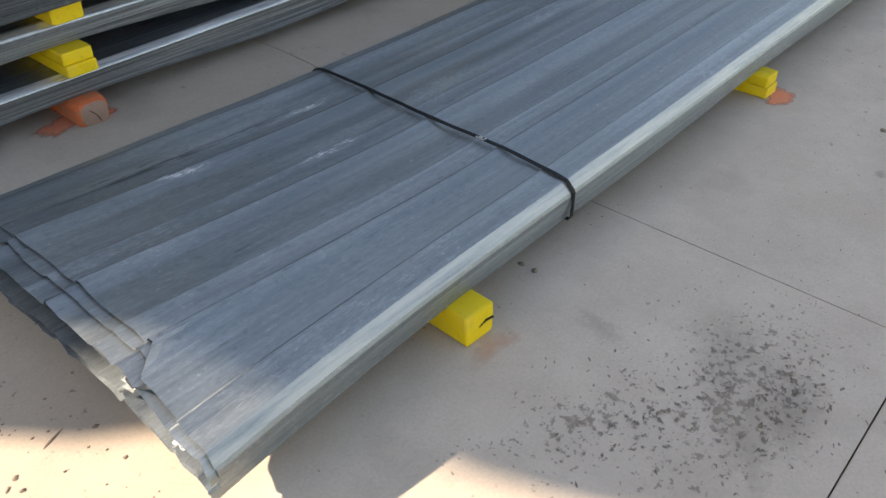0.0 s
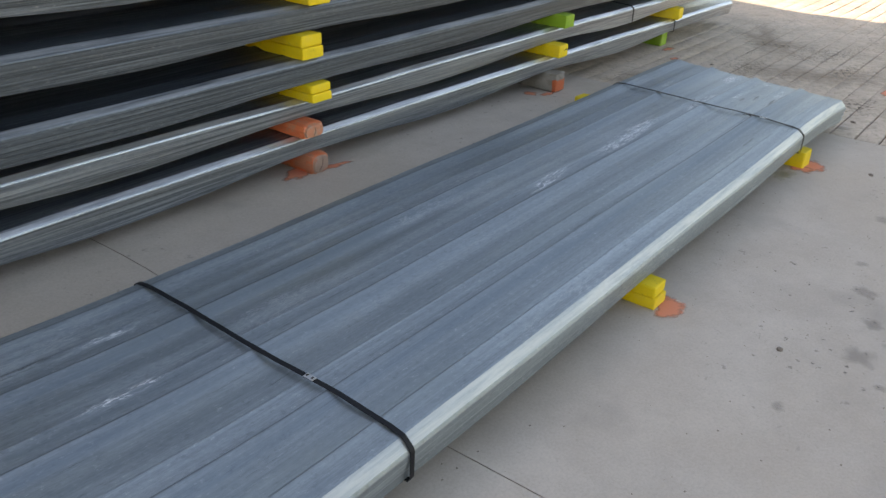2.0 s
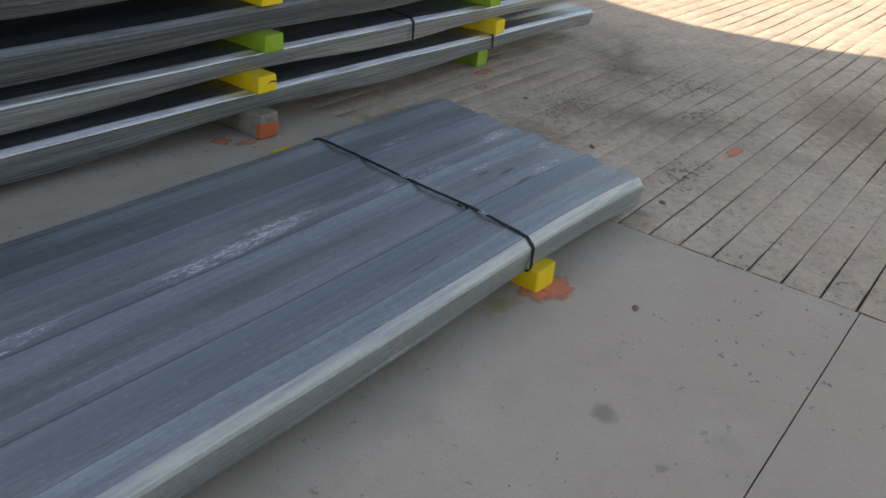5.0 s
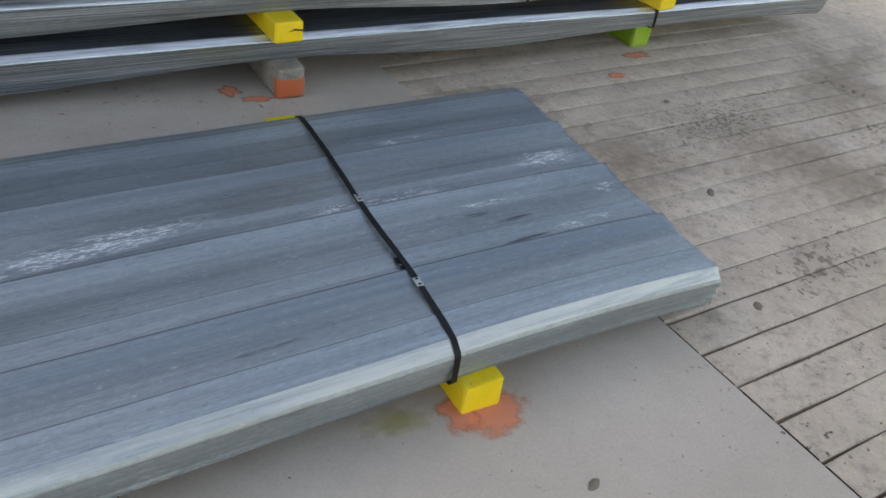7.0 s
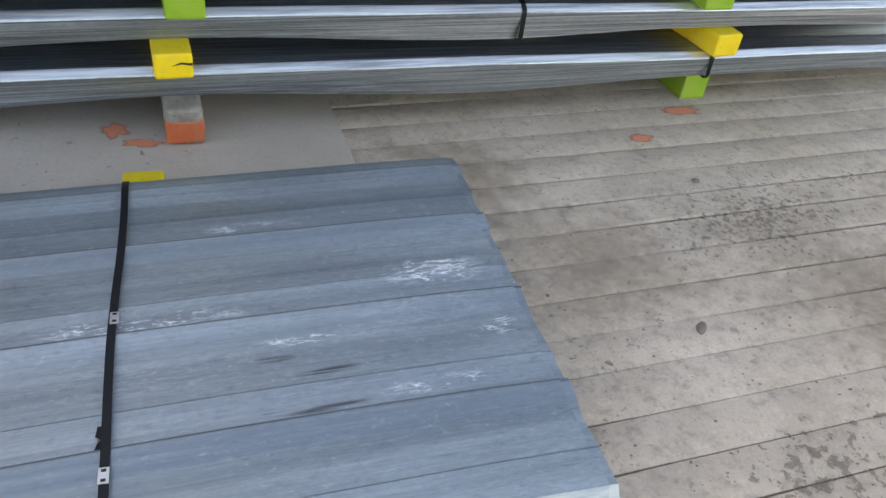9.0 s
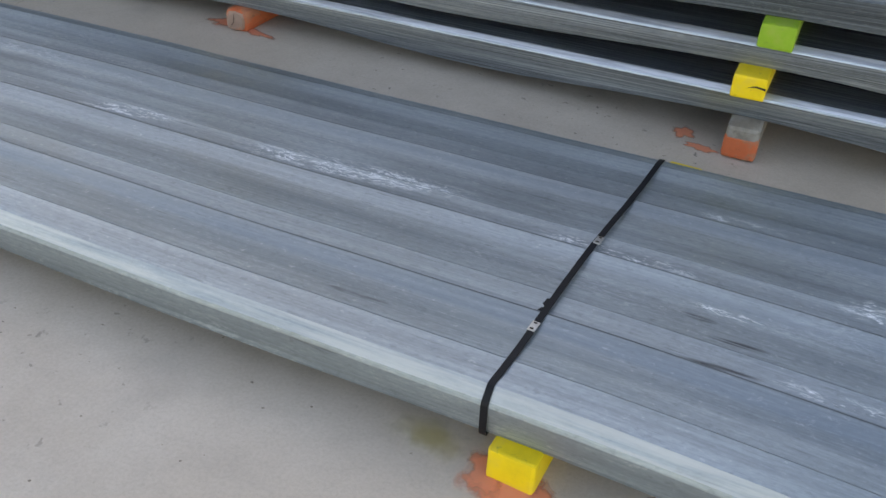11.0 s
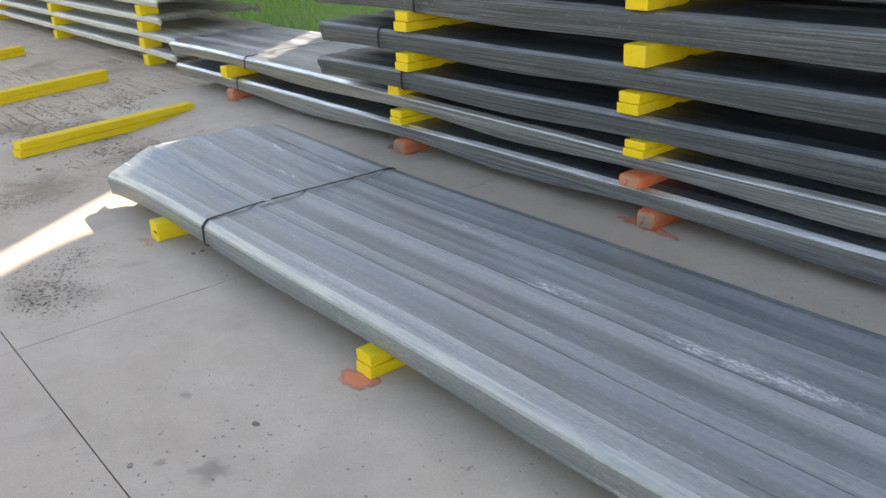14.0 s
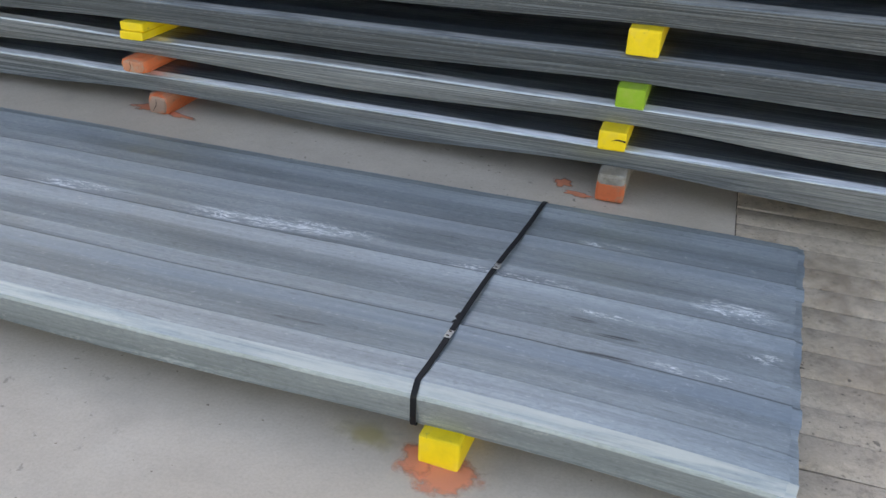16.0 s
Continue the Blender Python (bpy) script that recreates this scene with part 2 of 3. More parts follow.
def plain(name, colour, rough=0.6, metal=0.0, vary=0.25, scale=40.0):
    k = Mat(name)
    n = k.noise(k.scaled(scale, scale, scale), 1.0, 4, 0.6)
    k.set(Base_Color=k.mix(n, tuple(c * (1 - vary) for c in colour), tuple(min(1, c * (1 + vary)) for c in colour)), Roughness=rough, Metallic=metal)
    k.bump(n, 0.15, 0.002)
    return k.m


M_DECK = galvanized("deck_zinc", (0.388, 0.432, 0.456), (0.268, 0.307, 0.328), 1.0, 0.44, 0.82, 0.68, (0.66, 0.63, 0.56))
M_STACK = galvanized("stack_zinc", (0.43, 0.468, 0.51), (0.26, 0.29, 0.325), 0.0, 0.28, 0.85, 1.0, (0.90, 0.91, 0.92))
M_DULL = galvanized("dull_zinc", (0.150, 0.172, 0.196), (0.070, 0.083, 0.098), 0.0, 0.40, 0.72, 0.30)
M_FAR = galvanized("pale_zinc", (0.70, 0.68, 0.62), (0.50, 0.48, 0.43), 0.0, 0.5, 0.2, 0.8)
M_OLD = galvanized("weathered_zinc", (0.40, 0.40, 0.38), (0.20, 0.20, 0.18), 0.0, 0.5, 0.6, 0.4)
M_YELLOW = painted_wood("yellow_paint", (0.90, 0.62, 0.012), (0.42, 0.30, 0.16), 0.8)
M_LIME = painted_wood("lime_paint", (0.24, 0.42, 0.02), (0.42, 0.30, 0.16), 0.8)
M_ORANGE = painted_wood("orange_paint", (0.78, 0.17, 0.06), (0.46, 0.27, 0.17), 0.45, (0.50, 0.60))
M_END = painted_wood("end_grain", (0.46, 0.28, 0.20), (0.66, 0.24, 0.13), 0.1, (0.53, 0.60))
M_BARE = painted_wood("bare_wood", (0.42, 0.37, 0.31), (0.30, 0.25, 0.20), 0.0, (0.4, 0.6))
M_SLAB = concrete("smooth_concrete", (0.575, 0.485, 0.405), (0.475, 0.395, 0.325), (0.495, 0.395, 0.305), 0.9, 0.12)
M_ROUGH = concrete("grooved_concrete", (0.67, 0.535, 0.42), (0.485, 0.38, 0.29), (0.53, 0.405, 0.30), 1.0, 0.9)
M_JOINT = plain("joint_dirt", (0.11, 0.085, 0.07), 0.95)
M_STRAP = plain("strap_black", (0.008, 0.008, 0.010), 0.50, 0.0)
M_STRAP.node_tree.nodes["Principled BSDF"].inputs["Specular IOR Level"].default_value = 0.2
M_SCRAP = plain("label_paper", (0.27, 0.29, 0.31), 0.8)
M_SEAL = plain("seal_steel", (0.50, 0.50, 0.49), 0.38, 0.9)
M_ORANGE_SPRAY = film_coat("orange_spray", (0.80, 0.26, 0.14), 0.55, 0.95, 0.85)
M_YELLOW_SPRAY = film_coat("yellow_spray", (0.50, 0.38, 0.05), 0.3, 0.9, 0.35)
M_STAIN = film_coat("oil_stain", (0.10, 0.085, 0.07), 0.40, 1.0, 0.22, 9.0)
M_EARTH = film_coat("earth_film", (0.33, 0.235, 0.16), 0.0, 0.95, 0.42, 20.0)
M_FAINT_SPRAY = film_coat("faint_orange_spray", (0.72, 0.36, 0.22), 0.2, 0.9, 0.35)
M_GRIME = film_coat("grime", (0.07, 0.055, 0.045), 0.0, 0.9, 0.16, 55.0)
M_SPECK = film_coat("trodden_dirt", (0.115, 0.085, 0.065), -0.28, -0.15, 0.42, 62.0, 0.22)
M_DUST = film_coat("scattered_dirt", (0.14, 0.10, 0.075), -0.26, -0.06, 0.50, 34.0, 0.28)
M_CRUMB = plain("dirt_crumb", (0.20, 0.155, 0.12), 0.95)
M_CRACK = plain("dark_crack", (0.03, 0.022, 0.015), 0.95)
M_GRASS = plain("grass_blades", (0.24, 0.42, 0.06), 0.7, 0.0, 0.4, 8.0)
M_SOIL = plain("lawn_soil", (0.13, 0.23, 0.05), 0.95, 0.0, 0.4, 6.0)
M_SHADE_WALL = plain("shade_wall_grey", (0.62, 0.63, 0.64), 0.9, 0.0, 0.12, 5.0)


# ---- builders ----
def part(name, bm, material, parent, label="", smooth=None):
    me = bpy.data.meshes.new(name)
    bm.to_mesh(me)
    bm.free()
    return part_of(name, me, material, parent, label, smooth)


def part_of(name, me, material, parent, label="", smooth=None):
    me.materials.append(material)
    if smooth is not None:
        me.polygons.foreach_set("use_smooth", [True] * len(me.polygons))
        me.set_sharp_from_angle(angle=radians(smooth))
    ob = new(name, me)
    if parent is not None:
        ob.parent = parent
    if label:
        tagged(ob, label)
    return ob


def box_bm(sx, sy, sz, bevel=0.004, cuts=0, rough=0.0, rng=None):
    """A box on z = 0, centred in x and y, with worn edges."""
    bm = bmesh.new()
    bmesh.ops.create_cube(bm, size=1.0, matrix=Matrix.Translation((0, 0, sz / 2)) @ Matrix.Diagonal((sx, sy, sz, 1)))
    if bevel:
        bmesh.ops.bevel(bm, geom=list(bm.edges), offset=bevel, segments=2, affect="EDGES", profile=0.6)
    if cuts:
        long_edges = [e for e in bm.edges if abs((e.verts[0].co - e.verts[1].co).y) > sy * 0.5]
        bmesh.ops.subdivide_edges(bm, edges=long_edges, cuts=cuts)
    if rough and rng:
        for v in bm.verts:
            v.co += Vector((rng.uniform(-1, 1), rng.uniform(-1, 1), rng.uniform(-0.4, 0.4))) * rough
    return bm


def supports_line(x, marks, sag, droop):
    """Height along a bundle that rests on marks (x, z), hanging by sag between them and drooping past the ends."""
    if x <= marks[0][0]:
        d = marks[0][0] - x
        return marks[0][1] - droop * d * d
    if x >= marks[-1][0]:
        d = x - marks[-1][0]
        return marks[-1][1] - droop * d * d
    for (xa, za), (xb, zb) in zip(marks, marks[1:]):
        if xa <= x <= xb:
            u = (x - xa) / (xb - xa)
            return za + (zb - za) * u - sag * math.sin(math.pi * u) ** 2


def bent_lip(across, down, skirt, corner, flare):
    """A folded front edge: an upright skirt, a sloping shoulder and the flat, with small rounded bends."""
    n = math.hypot(across, down)
    ux, uz = across / n, down / n
    return [(-flare, -down - skirt), (-flare * corner / skirt, -down - corner), (0.3 * corner * ux, -down - 0.3 * corner), (corner * ux, -down + corner * uz),
            (across - corner * ux, -corner * uz), (across, -0.25 * corner * uz), (across + corner, 0.0)]


WIDE_LIP = bent_lip(0.028, 0.027, 0.020, 0.006, 0.0)
SLIM_LIP = bent_lip(0.020, 0.017, 0.023, 0.004, 0.0)


def deck_profile(width, lip):
    """Cross-section of one deck sheet, from the front lip to the back lip: flat pans between low ridges."""
    pts = list(lip)
    pts += [(0.072, 0.0), (0.100, 0.0032), (0.105, 0.0005), (0.110, 0.0)]
    for c in CRESTS:
        pts += [(c - 0.085, 0.0), (c - 0.054, 0.0002), (c - 0.046, 0.0016), (c - 0.008, 0.0108), (c - 0.002, 0.0118), (c + 0.003, 0.0110), (c + 0.007, 0.0012), (c + 0.010, 0.0)]
        pts += [(c + 0.050, 0.0), (c + 0.078, 0.0032), (c + 0.083, 0.0005), (c + 0.088, 0.0)]
    rim = width - 0.050
    pts += [(rim - 0.058, 0.0005), (rim - 0.050, 0.0018), (rim - 0.006, 0.0105), (rim, 0.0112), (width - 0.012, 0.006), (width - 0.004, -0.004), (width, -0.028)]
    return pts


def sheet_mesh(x0, x1, y0, width, height, rng, lip, per_metre=7, ragged=0.006, skew=0.0, thick=0.0012, warp=None, set_back=0.0):
    """One sheet as a thin closed skin; height(x) is the level of its crowns."""
    prof = deck_profile(width, lip)
    n = max(4, int((x1 - x0) * per_metre))
    sect = [(y, z) for y, z in prof] + [(y + (thick if y < 0.03 else -thick if y > width - 0.006 else 0.0), z - thick * 0.6) for y, z in reversed(prof)]
    k = len(sect)
    ends = [[rng.uniform(-ragged, ragged) for _ in range(k // 2)] for _ in range(2)]
    ph = [rng.uniform(0, 9) for _ in range(4)]
    verts = []
    for i in range(n + 1):
        u = i / n
        for j, (y, z) in enumerate(sect):
            jj = j if j < k // 2 else k - 1 - j
            x = x0 + (x1 - x0) * u
            if i == 0:
                x += ends[0][jj] * 0.6 + (set_back if y > 0.24 else 0.0)
            if i == n:
                x += ends[1][jj] * 0.6 + (0.045 * y if warp else 0.0)
            wave = 0.0008 * math.sin(x * 5.1 + ph[0] + y * 3) + 0.0006 * math.sin(x * 11.3 + ph[1])
            verts.append((x, y0 + y + skew * (u - 0.5) + 0.0006 * math.sin(x * 3.7), height(x) + z + wave + (warp(x, y) if warp else 0.0)))
    faces = []
    for i in range(n):
        for j in range(k):
            a, b = i * k + j, i * k + (j + 1) % k
            faces.append((a, a + k, b + k, b))
    for base, flip in ((0, False), (n * k, True)):
        for j in range(k // 2 - 1):
            q = (base + j, base + j + 1, base + k - 2 - j, base + k - 1 - j)
            faces.append(q if not flip else q[::-1])
    me = bpy.data.meshes.new("sheet")
    me.from_pydata(verts, [], faces)
    me.update()
    return me


def deck_bundle(label, x0, x1, y0, width, marks, sag_top, sag_low, thick, count, material, seed, group, end_spread=0.012, y_spread=0.0001, droop=(0.010, 0.020), lip=SLIM_LIP, step_out=-0.0015, warp=None):
    """A strapped pile of nested deck sheets; marks give the supports as (x, z of their tops)."""
    rng = random.Random(seed)
    lip_depth = 0.001 - lip[0][1]
    base = Vector(((x0 + x1) / 2, y0 + width / 2, 0))
    thing = new("deck_sheet_bundle")
    thing.location = base
    tagged(thing, label, "sheet bundle", group)
    step = (thick - lip_depth) / (count - 1)
    for i in range(count):
        u = i / (count - 1)
        lift = lip_depth + step * (count - 1 - i)
        sag = sag_top + (sag_low - sag_top) * u ** 1.3

        fall = droop[0] + (droop[1] - droop[0]) * u

        def level(x, lift=lift, sag=sag, fall=fall):
            return supports_line(x, marks, sag, fall) + lift

        a = x0 + rng.uniform(-1, 1) * end_spread
        b = x1 + rng.uniform(-1, 1) * end_spread
        shift = -step_out * i + (0.0 if i == 0 else rng.uniform(0, 1) * y_spread)
        me = sheet_mesh(a, b, y0 + shift, width, level, rng, lip, skew=rng.uniform(-1, 1) * 0.0001, warp=(lambda px, py, u=u: warp(px, py) * (1 - 0.5 * u)) if warp else None, set_back=0.055 if warp and i == 0 else 0.0)
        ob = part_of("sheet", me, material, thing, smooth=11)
        ob.location = -base
    return thing


def timber(x, y0, y1, z, w, h, material, label, seed, split=False, crack=False, skew=0.0, group="timber spacers", bevel=0.008, dipped=None):
    """A sawn timber laid across, from y0 to y1, on height z; split ones are two planks on one another."""
    rng = random.Random(seed)
    thing = new("timber_block")
    thing.location = (x, (y0 + y1) / 2, z)
    thing.rotation_euler = (0, 0, radians(skew))
    tagged(thing, label, "timber", group)
    length = y1 - y0
    if split:
        part("plank", box_bm(w, length, h / 2 - 0.0008, 0.006, 5, 0.0010, rng), material, thing)
        top = part("plank", box_bm(w * rng.uniform(0.95, 1.0), length - rng.uniform(0, 0.012), h / 2 - 0.0008, 0.006, 5, 0.0010, rng), material, thing)
        top.location = (rng.uniform(-0.004, 0.004), rng.uniform(0, 0.006), h / 2)
    else:
        part("beam", box_bm(w, length, h, bevel, 5, 0.0015, rng), material, thing)
        if material == M_ORANGE:
            bm = bmesh.new()
            rings = []
            for rr, yy in ((1.0, 0.010), (0.86, -0.004), (0.5, -0.006)):
                rings.append([bm.verts.new((w * 0.47 * rr * abs(math.cos(a)) ** 0.6 * math.copysign(1, math.cos(a)) * rng.uniform(0.93, 1.0), yy + rng.uniform(-0.002, 0.002), h * 0.5 + h * 0.47 * rr * abs(math.sin(a)) ** 0.6 * math.copysign(1, math.sin(a)) * rng.uniform(0.93, 1.0))) for a in (2 * math.pi * k / 16 for k in range(16))])
            for outer, inner in zip(rings, rings[1:]):
                for k in range(16):
                    bm.faces.new((outer[k], outer[(k + 1) % 16], inner[(k + 1) % 16], inner[k]))
            bm.faces.new(rings[-1])
            face = part("end_grain", bm, M_END, thing, "bare sawn wood end, cracked", 50)
            face.location = (0, -length / 2, 0)
            bm = bmesh.new()
            way = rng.uniform(0.5, 2.4)
            for turn in (way, way + 2.7):
                tip = Vector((math.cos(turn) * w * 0.42, 0, math.sin(turn) * h * 0.40))
                side = Vector((-math.sin(turn), 0, math.cos(turn))) * 0.0020
                mid = tip * 0.5 + side * rng.uniform(-1.5, 1.5)
                row = [bm.verts.new(Vector((0, -0.0095, h / 2)) + p) for p in (side * 0.6, mid + side, tip, mid - side * 0.5, -side * 0.6)]
                bm.faces.new(row)
            part("crack", bm, M_CRACK, thing, "dark drying cracks").location = (0, -length / 2, 0)
        if dipped:
            cap = part("sprayed_end", box_bm(w + 0.003, 0.034, h * 0.72, bevel), dipped, thing, "orange sprayed end")
            cap.location = (0, -length / 2 + 0.0155, -0.0005)
    if crack:
        bm = bmesh.new()
        zz = h * rng.uniform(0.35, 0.6)
        pts = [(w * 0.48, zz), (w * 0.2, zz + 0.004), (-w * 0.05, zz - 0.006), (w * 0.2, zz - 0.001), (w * 0.48, zz - 0.006)]
        front = [bm.verts.new((px, -length / 2 - 0.0022, pz)) for px, pz in pts]
        back = [bm.verts.new((px, -length / 2 + 0.003, pz)) for px, pz in pts]
        bm.faces.new(front)
        for q in range(5):
            bm.faces.new((front[q], back[q], back[(q + 1) % 5], front[(q + 1) % 5]))
        part("crack", bm, M_CRACK, thing, "dark drying crack")
    return thing


def band(points, width, thick, along):
    """A flat band swept along points, its width lying along the given way."""
    bm = bmesh.new()
    rows = []
    n = len(points)
    for i, p in enumerate(points):
        t = (points[min(i + 1, n - 1)] - points[max(i - 1, 0)]).normalized()
        side = (along - t * along.dot(t)).normalized()
        nor = t.cross(side).normalized()
        rows.append([bm.verts.new(p + side * s * width / 2 + nor * q * thick / 2) for s, q in ((-1, -1), (1, -1), (1, 1), (-1, 1))])
    for a, b in zip(rows, rows[1:]):
        for j in range(4):
            bm.faces.new((a[j], a[(j + 1) % 4], b[(j + 1) % 4], b[j]))
    bm.faces.new(rows[0][::-1])
    bm.faces.new(rows[-1])
    bmesh.ops.recalc_face_normals(bm, faces=list(bm.faces))
    return bm


def strap(label, xf, xb, y0, width, top, bottom, seals, group, lip=SLIM_LIP, w=0.015, bulge=0.003):
    """A steel strapping band round a bundle, drawn over its ridges, with crimped seals at the given shares of the way across."""
    thing = new("steel_strap")
    o = Vector((xf, y0, bottom))
    thing.location = o
    tagged(thing, label, "strap", group)
    pts = [Vector((xb, y0 + width + 0.003, bottom)), Vector((xb, y0 + width + 0.003, top - 0.030)), Vector((xb, y0 + width, top - 0.001)), Vector((xb, y0 + width - 0.012, top + 0.009))]

    def over(y):
        stops = [(lip[-1][0], 0.0020), (CRESTS[0], 0.0140), (width - 0.050, 0.0140), (width - 0.012, 0.009)]
        for (a, za), (b, zb) in zip(stops, stops[1:]):
            if a <= y <= b:
                return za + (zb - za) * (y - a) / (b - a)
        return 0.003

    for i in range(1, 30):
        u = i / 30
        y = (width - 0.012) * (1 - u) + lip[-1][0] * u
        pts.append(Vector((xb + (xf - xb) * u + 0.003 * math.sin(u * 9), y0 + y, top + over(y) + 0.001 * math.sin(u * 21) ** 2)))
    pts += [Vector((xf, y0 + ly - 0.0020, top + lz + 0.0016)) for ly, lz in reversed(lip)]
    pts += [Vector((xf, y0 - bulge + 0.001, bottom + 0.012)), Vector((xf, y0 + 0.004, bottom + 0.001)), Vector((xf, y0 + 0.03, bottom - 0.001))]
    part("band", band([p - o for p in pts], w, 0.0014, Vector((1, 0, 0))), M_STRAP, thing, smooth=40)
    for u in seals:
        y = width * u
        ob = part("seal", box_bm(w * 1.12, 0.030, 0.0025, 0.001), M_SEAL, thing, "crimped bare steel seal")
        ob.location = Vector((xf + (xb - xf) * u, y0 + y, top + over(y) + 0.001)) - o
        ob.rotation_euler = (0, 0, -math.atan2(xb - xf, width))
        for q in (-1, 1):
            notch = part("notch", box_bm(w * 0.5, 0.004, 0.0012, 0.0), M_CRACK, ob)
            notch.location = (0, 0.009 * q, 0.0026)
    return thing


def blot(name, x, y, rx, ry, material, label, category, seed, turn=0.0, z=0.0022, wob=0.3):
    """A flat patch of paint or stain on the ground with an uneven rim."""
    rng = random.Random(seed)
    bm = bmesh.new()
    uv = bm.loops.layers.uv.new("UVMap")
    rings, n = (0.0, 0.35, 0.65, 1.0), 40
    ph = [(rng.uniform(0, 6.3), rng.randint(2, 7), rng.uniform(0.3, 1.0)) for _ in range(5)]
    made, radius = [], {}
    for r in rings:
        row = []
        for i in range(n if r else 1):
            a = 2 * math.pi * i / n
            g = 1 + wob * sum(s * math.sin(a * f + p) for p, f, s in ph) / 3
            px, py = rx * r * g * math.cos(a), ry * r * g * math.sin(a)
            c, s = math.cos(radians(turn)), math.sin(radians(turn))
            v = bm.verts.new((px * c - py * s, px * s + py * c, 0))
            radius[v] = r
            row.append(v)
        made.append(row)
    for i in range(n):
        bm.faces.new((made[0][0], made[1][i], made[1][(i + 1) % n]))
        for a, b in zip(made[1:], made[2:]):
            bm.faces.new((a[i], b[i], b[(i + 1) % n], a[(i + 1) % n]))
    for f in bm.faces:
        for lo in f.loops:
            lo[uv].uv = (radius[lo.vert], 0.0)
    ob = part(name, bm, material, None)
    ob.location = (x, y, z + ground_rise(x, y))
    ob.rotation_euler = (0.10 if ground_rise(x, y) > 0.01 and y < 1.4 else 0.0, 0, 0)
    return tagged(ob, label, category)


def clod(x, y, size, label, seed, category="debris"):
    """A small lump of dirt or a leaf scrap on the ground."""
    rng = random.Random(seed)
    bm = bmesh.new()
    bmesh.ops.create_icosphere(bm, subdivisions=2, radius=1.0)
    sx, sy = rng.uniform(0.7, 1.3), rng.uniform(0.5, 0.9)
    for v in bm.verts:
        k = 1 + 0.35 * noise.noise(v.co * 1.7 + Vector((seed * 3.1, 0, 0)))
        v.co = Vector((v.co.x * size * sx * k, v.co.y * size * sy * k, max(-0.1, v.co.z) * size * 0.45 * k))
    ob = part("dirt_clod", bm, M_CRUMB, None, smooth=60)
    ob.location = (x, y, size * 0.03)
    ob.rotation_euler = (0, 0, rng.uniform(0, 6))
    return tagged(ob, label, category, "dirt clods")


# ---- ground ----
bm = bmesh.new()
bmesh.ops.create_grid(bm, x_segments=2, y_segments=2, size=400)
ground = part("ground", bm, M_JOINT, None)
ground.location = (0, 0, -0.03)
tagged(ground, "dirt-filled base under the concrete yard", "ground", kind="structure")
pavement = new("pavement")
tagged(pavement, "dusty concrete yard, smooth slabs beside grooved ones", "pavement", kind="structure")


def ground_rise(x, y):
    """The yard climbs gently towards the foot of the tall stack."""
    u = max(0.0, min(1.0, (y - 0.55) / 0.85))
    v = max(0.0, min(1.0, (1.2 - x) / 2.2))
    return 0.072 * u * u * (3 - 2 * u) * v * v * (3 - 2 * v)


def sloped_slab(x0, x1, y0, y1, material, gap=0.004):
    """A slab whose top follows the rise of the yard."""
    nx, ny = max(2, int((x1 - x0) / 0.2)), max(2, int((y1 - y0) / 0.12))
    xs = [x0 + gap / 2 + (x1 - x0 - gap) * i / nx for i in range(nx + 1)]
    ys = [y0 + gap / 2 + (y1 - y0 - gap) * j / ny for j in range(ny + 1)]
    verts = [(x, y, ground_rise(x, y)) for x in xs for y in ys]
    faces = [(i * (ny + 1) + j, (i + 1) * (ny + 1) + j, (i + 1) * (ny + 1) + j + 1, i * (ny + 1) + j + 1) for i in range(nx) for j in range(ny)]
    rim = [i * (ny + 1) for i in range(nx + 1)] + [nx * (ny + 1) + j for j in range(1, ny + 1)] + [i * (ny + 1) + ny for i in range(nx - 1, -1, -1)] + [j for j in range(ny - 1, 0, -1)]
    o = len(verts)
    verts += [(verts[k][0], verts[k][1], -0.04) for k in rim]
    m = len(rim)
    faces += [(rim[k], o + k, o + (k + 1) % m, rim[(k + 1) % m]) for k in range(m)]
    me = bpy.data.meshes.new("slab")
    me.from_pydata(verts, [], faces)
    me.update()
    return part_of("slab", me, material, pavement, smooth=30)


def slab(x0, x1, y0, y1, material, gap=0.006, top=0.0, name="slab"):
    bm = bmesh.new()
    bmesh.ops.create_cube(bm, size=1.0, matrix=Matrix.Translation(((x0 + x1) / 2, (y0 + y1) / 2, top - 0.02)) @ Matrix.Diagonal((x1 - x0 - gap, y1 - y0 - gap, 0.04, 1)))
    upper = [e for e in bm.edges if all(v.co.z > top - 0.01 for v in e.verts)]
    bmesh.ops.bevel(bm, geom=upper, offset=0.002, segments=1, affect="EDGES")
    return part(name, bm, material, pavement)


JOINT_X, JOINT_Y, CUT_X = 0.69, -0.838, -2.60
for xa, xb in ((-6.15, CUT_X), (CUT_X, JOINT_X)):
    slab(xa, xb, -4.6, JOINT_Y, M_SLAB, 0.003)
    sloped_slab(xa, xb, JOINT_Y, 3.0, M_SLAB)
for xa, xb in ((-6.15, CUT_X), (CUT_X, JOINT_X)):
    slab(xa, xb, -14.0, -4.6, M_SLAB, 0.006)
slab(-60, -6.15, -30.0, -4.0, M_ROUGH)
slab(JOINT_X, 60, -30.0, -4.0, M_ROUGH)
slab(9.0, 60, -4.0, 9.0, M_ROUGH)
slab(-60, -16.0, -4.0, 4.2, M_ROUGH)
slab(-6.15, 9.0, 7.0, 9.0, M_ROUGH)
slab(-6.15, JOINT_X, 3.0, 7.0, M_SLAB)


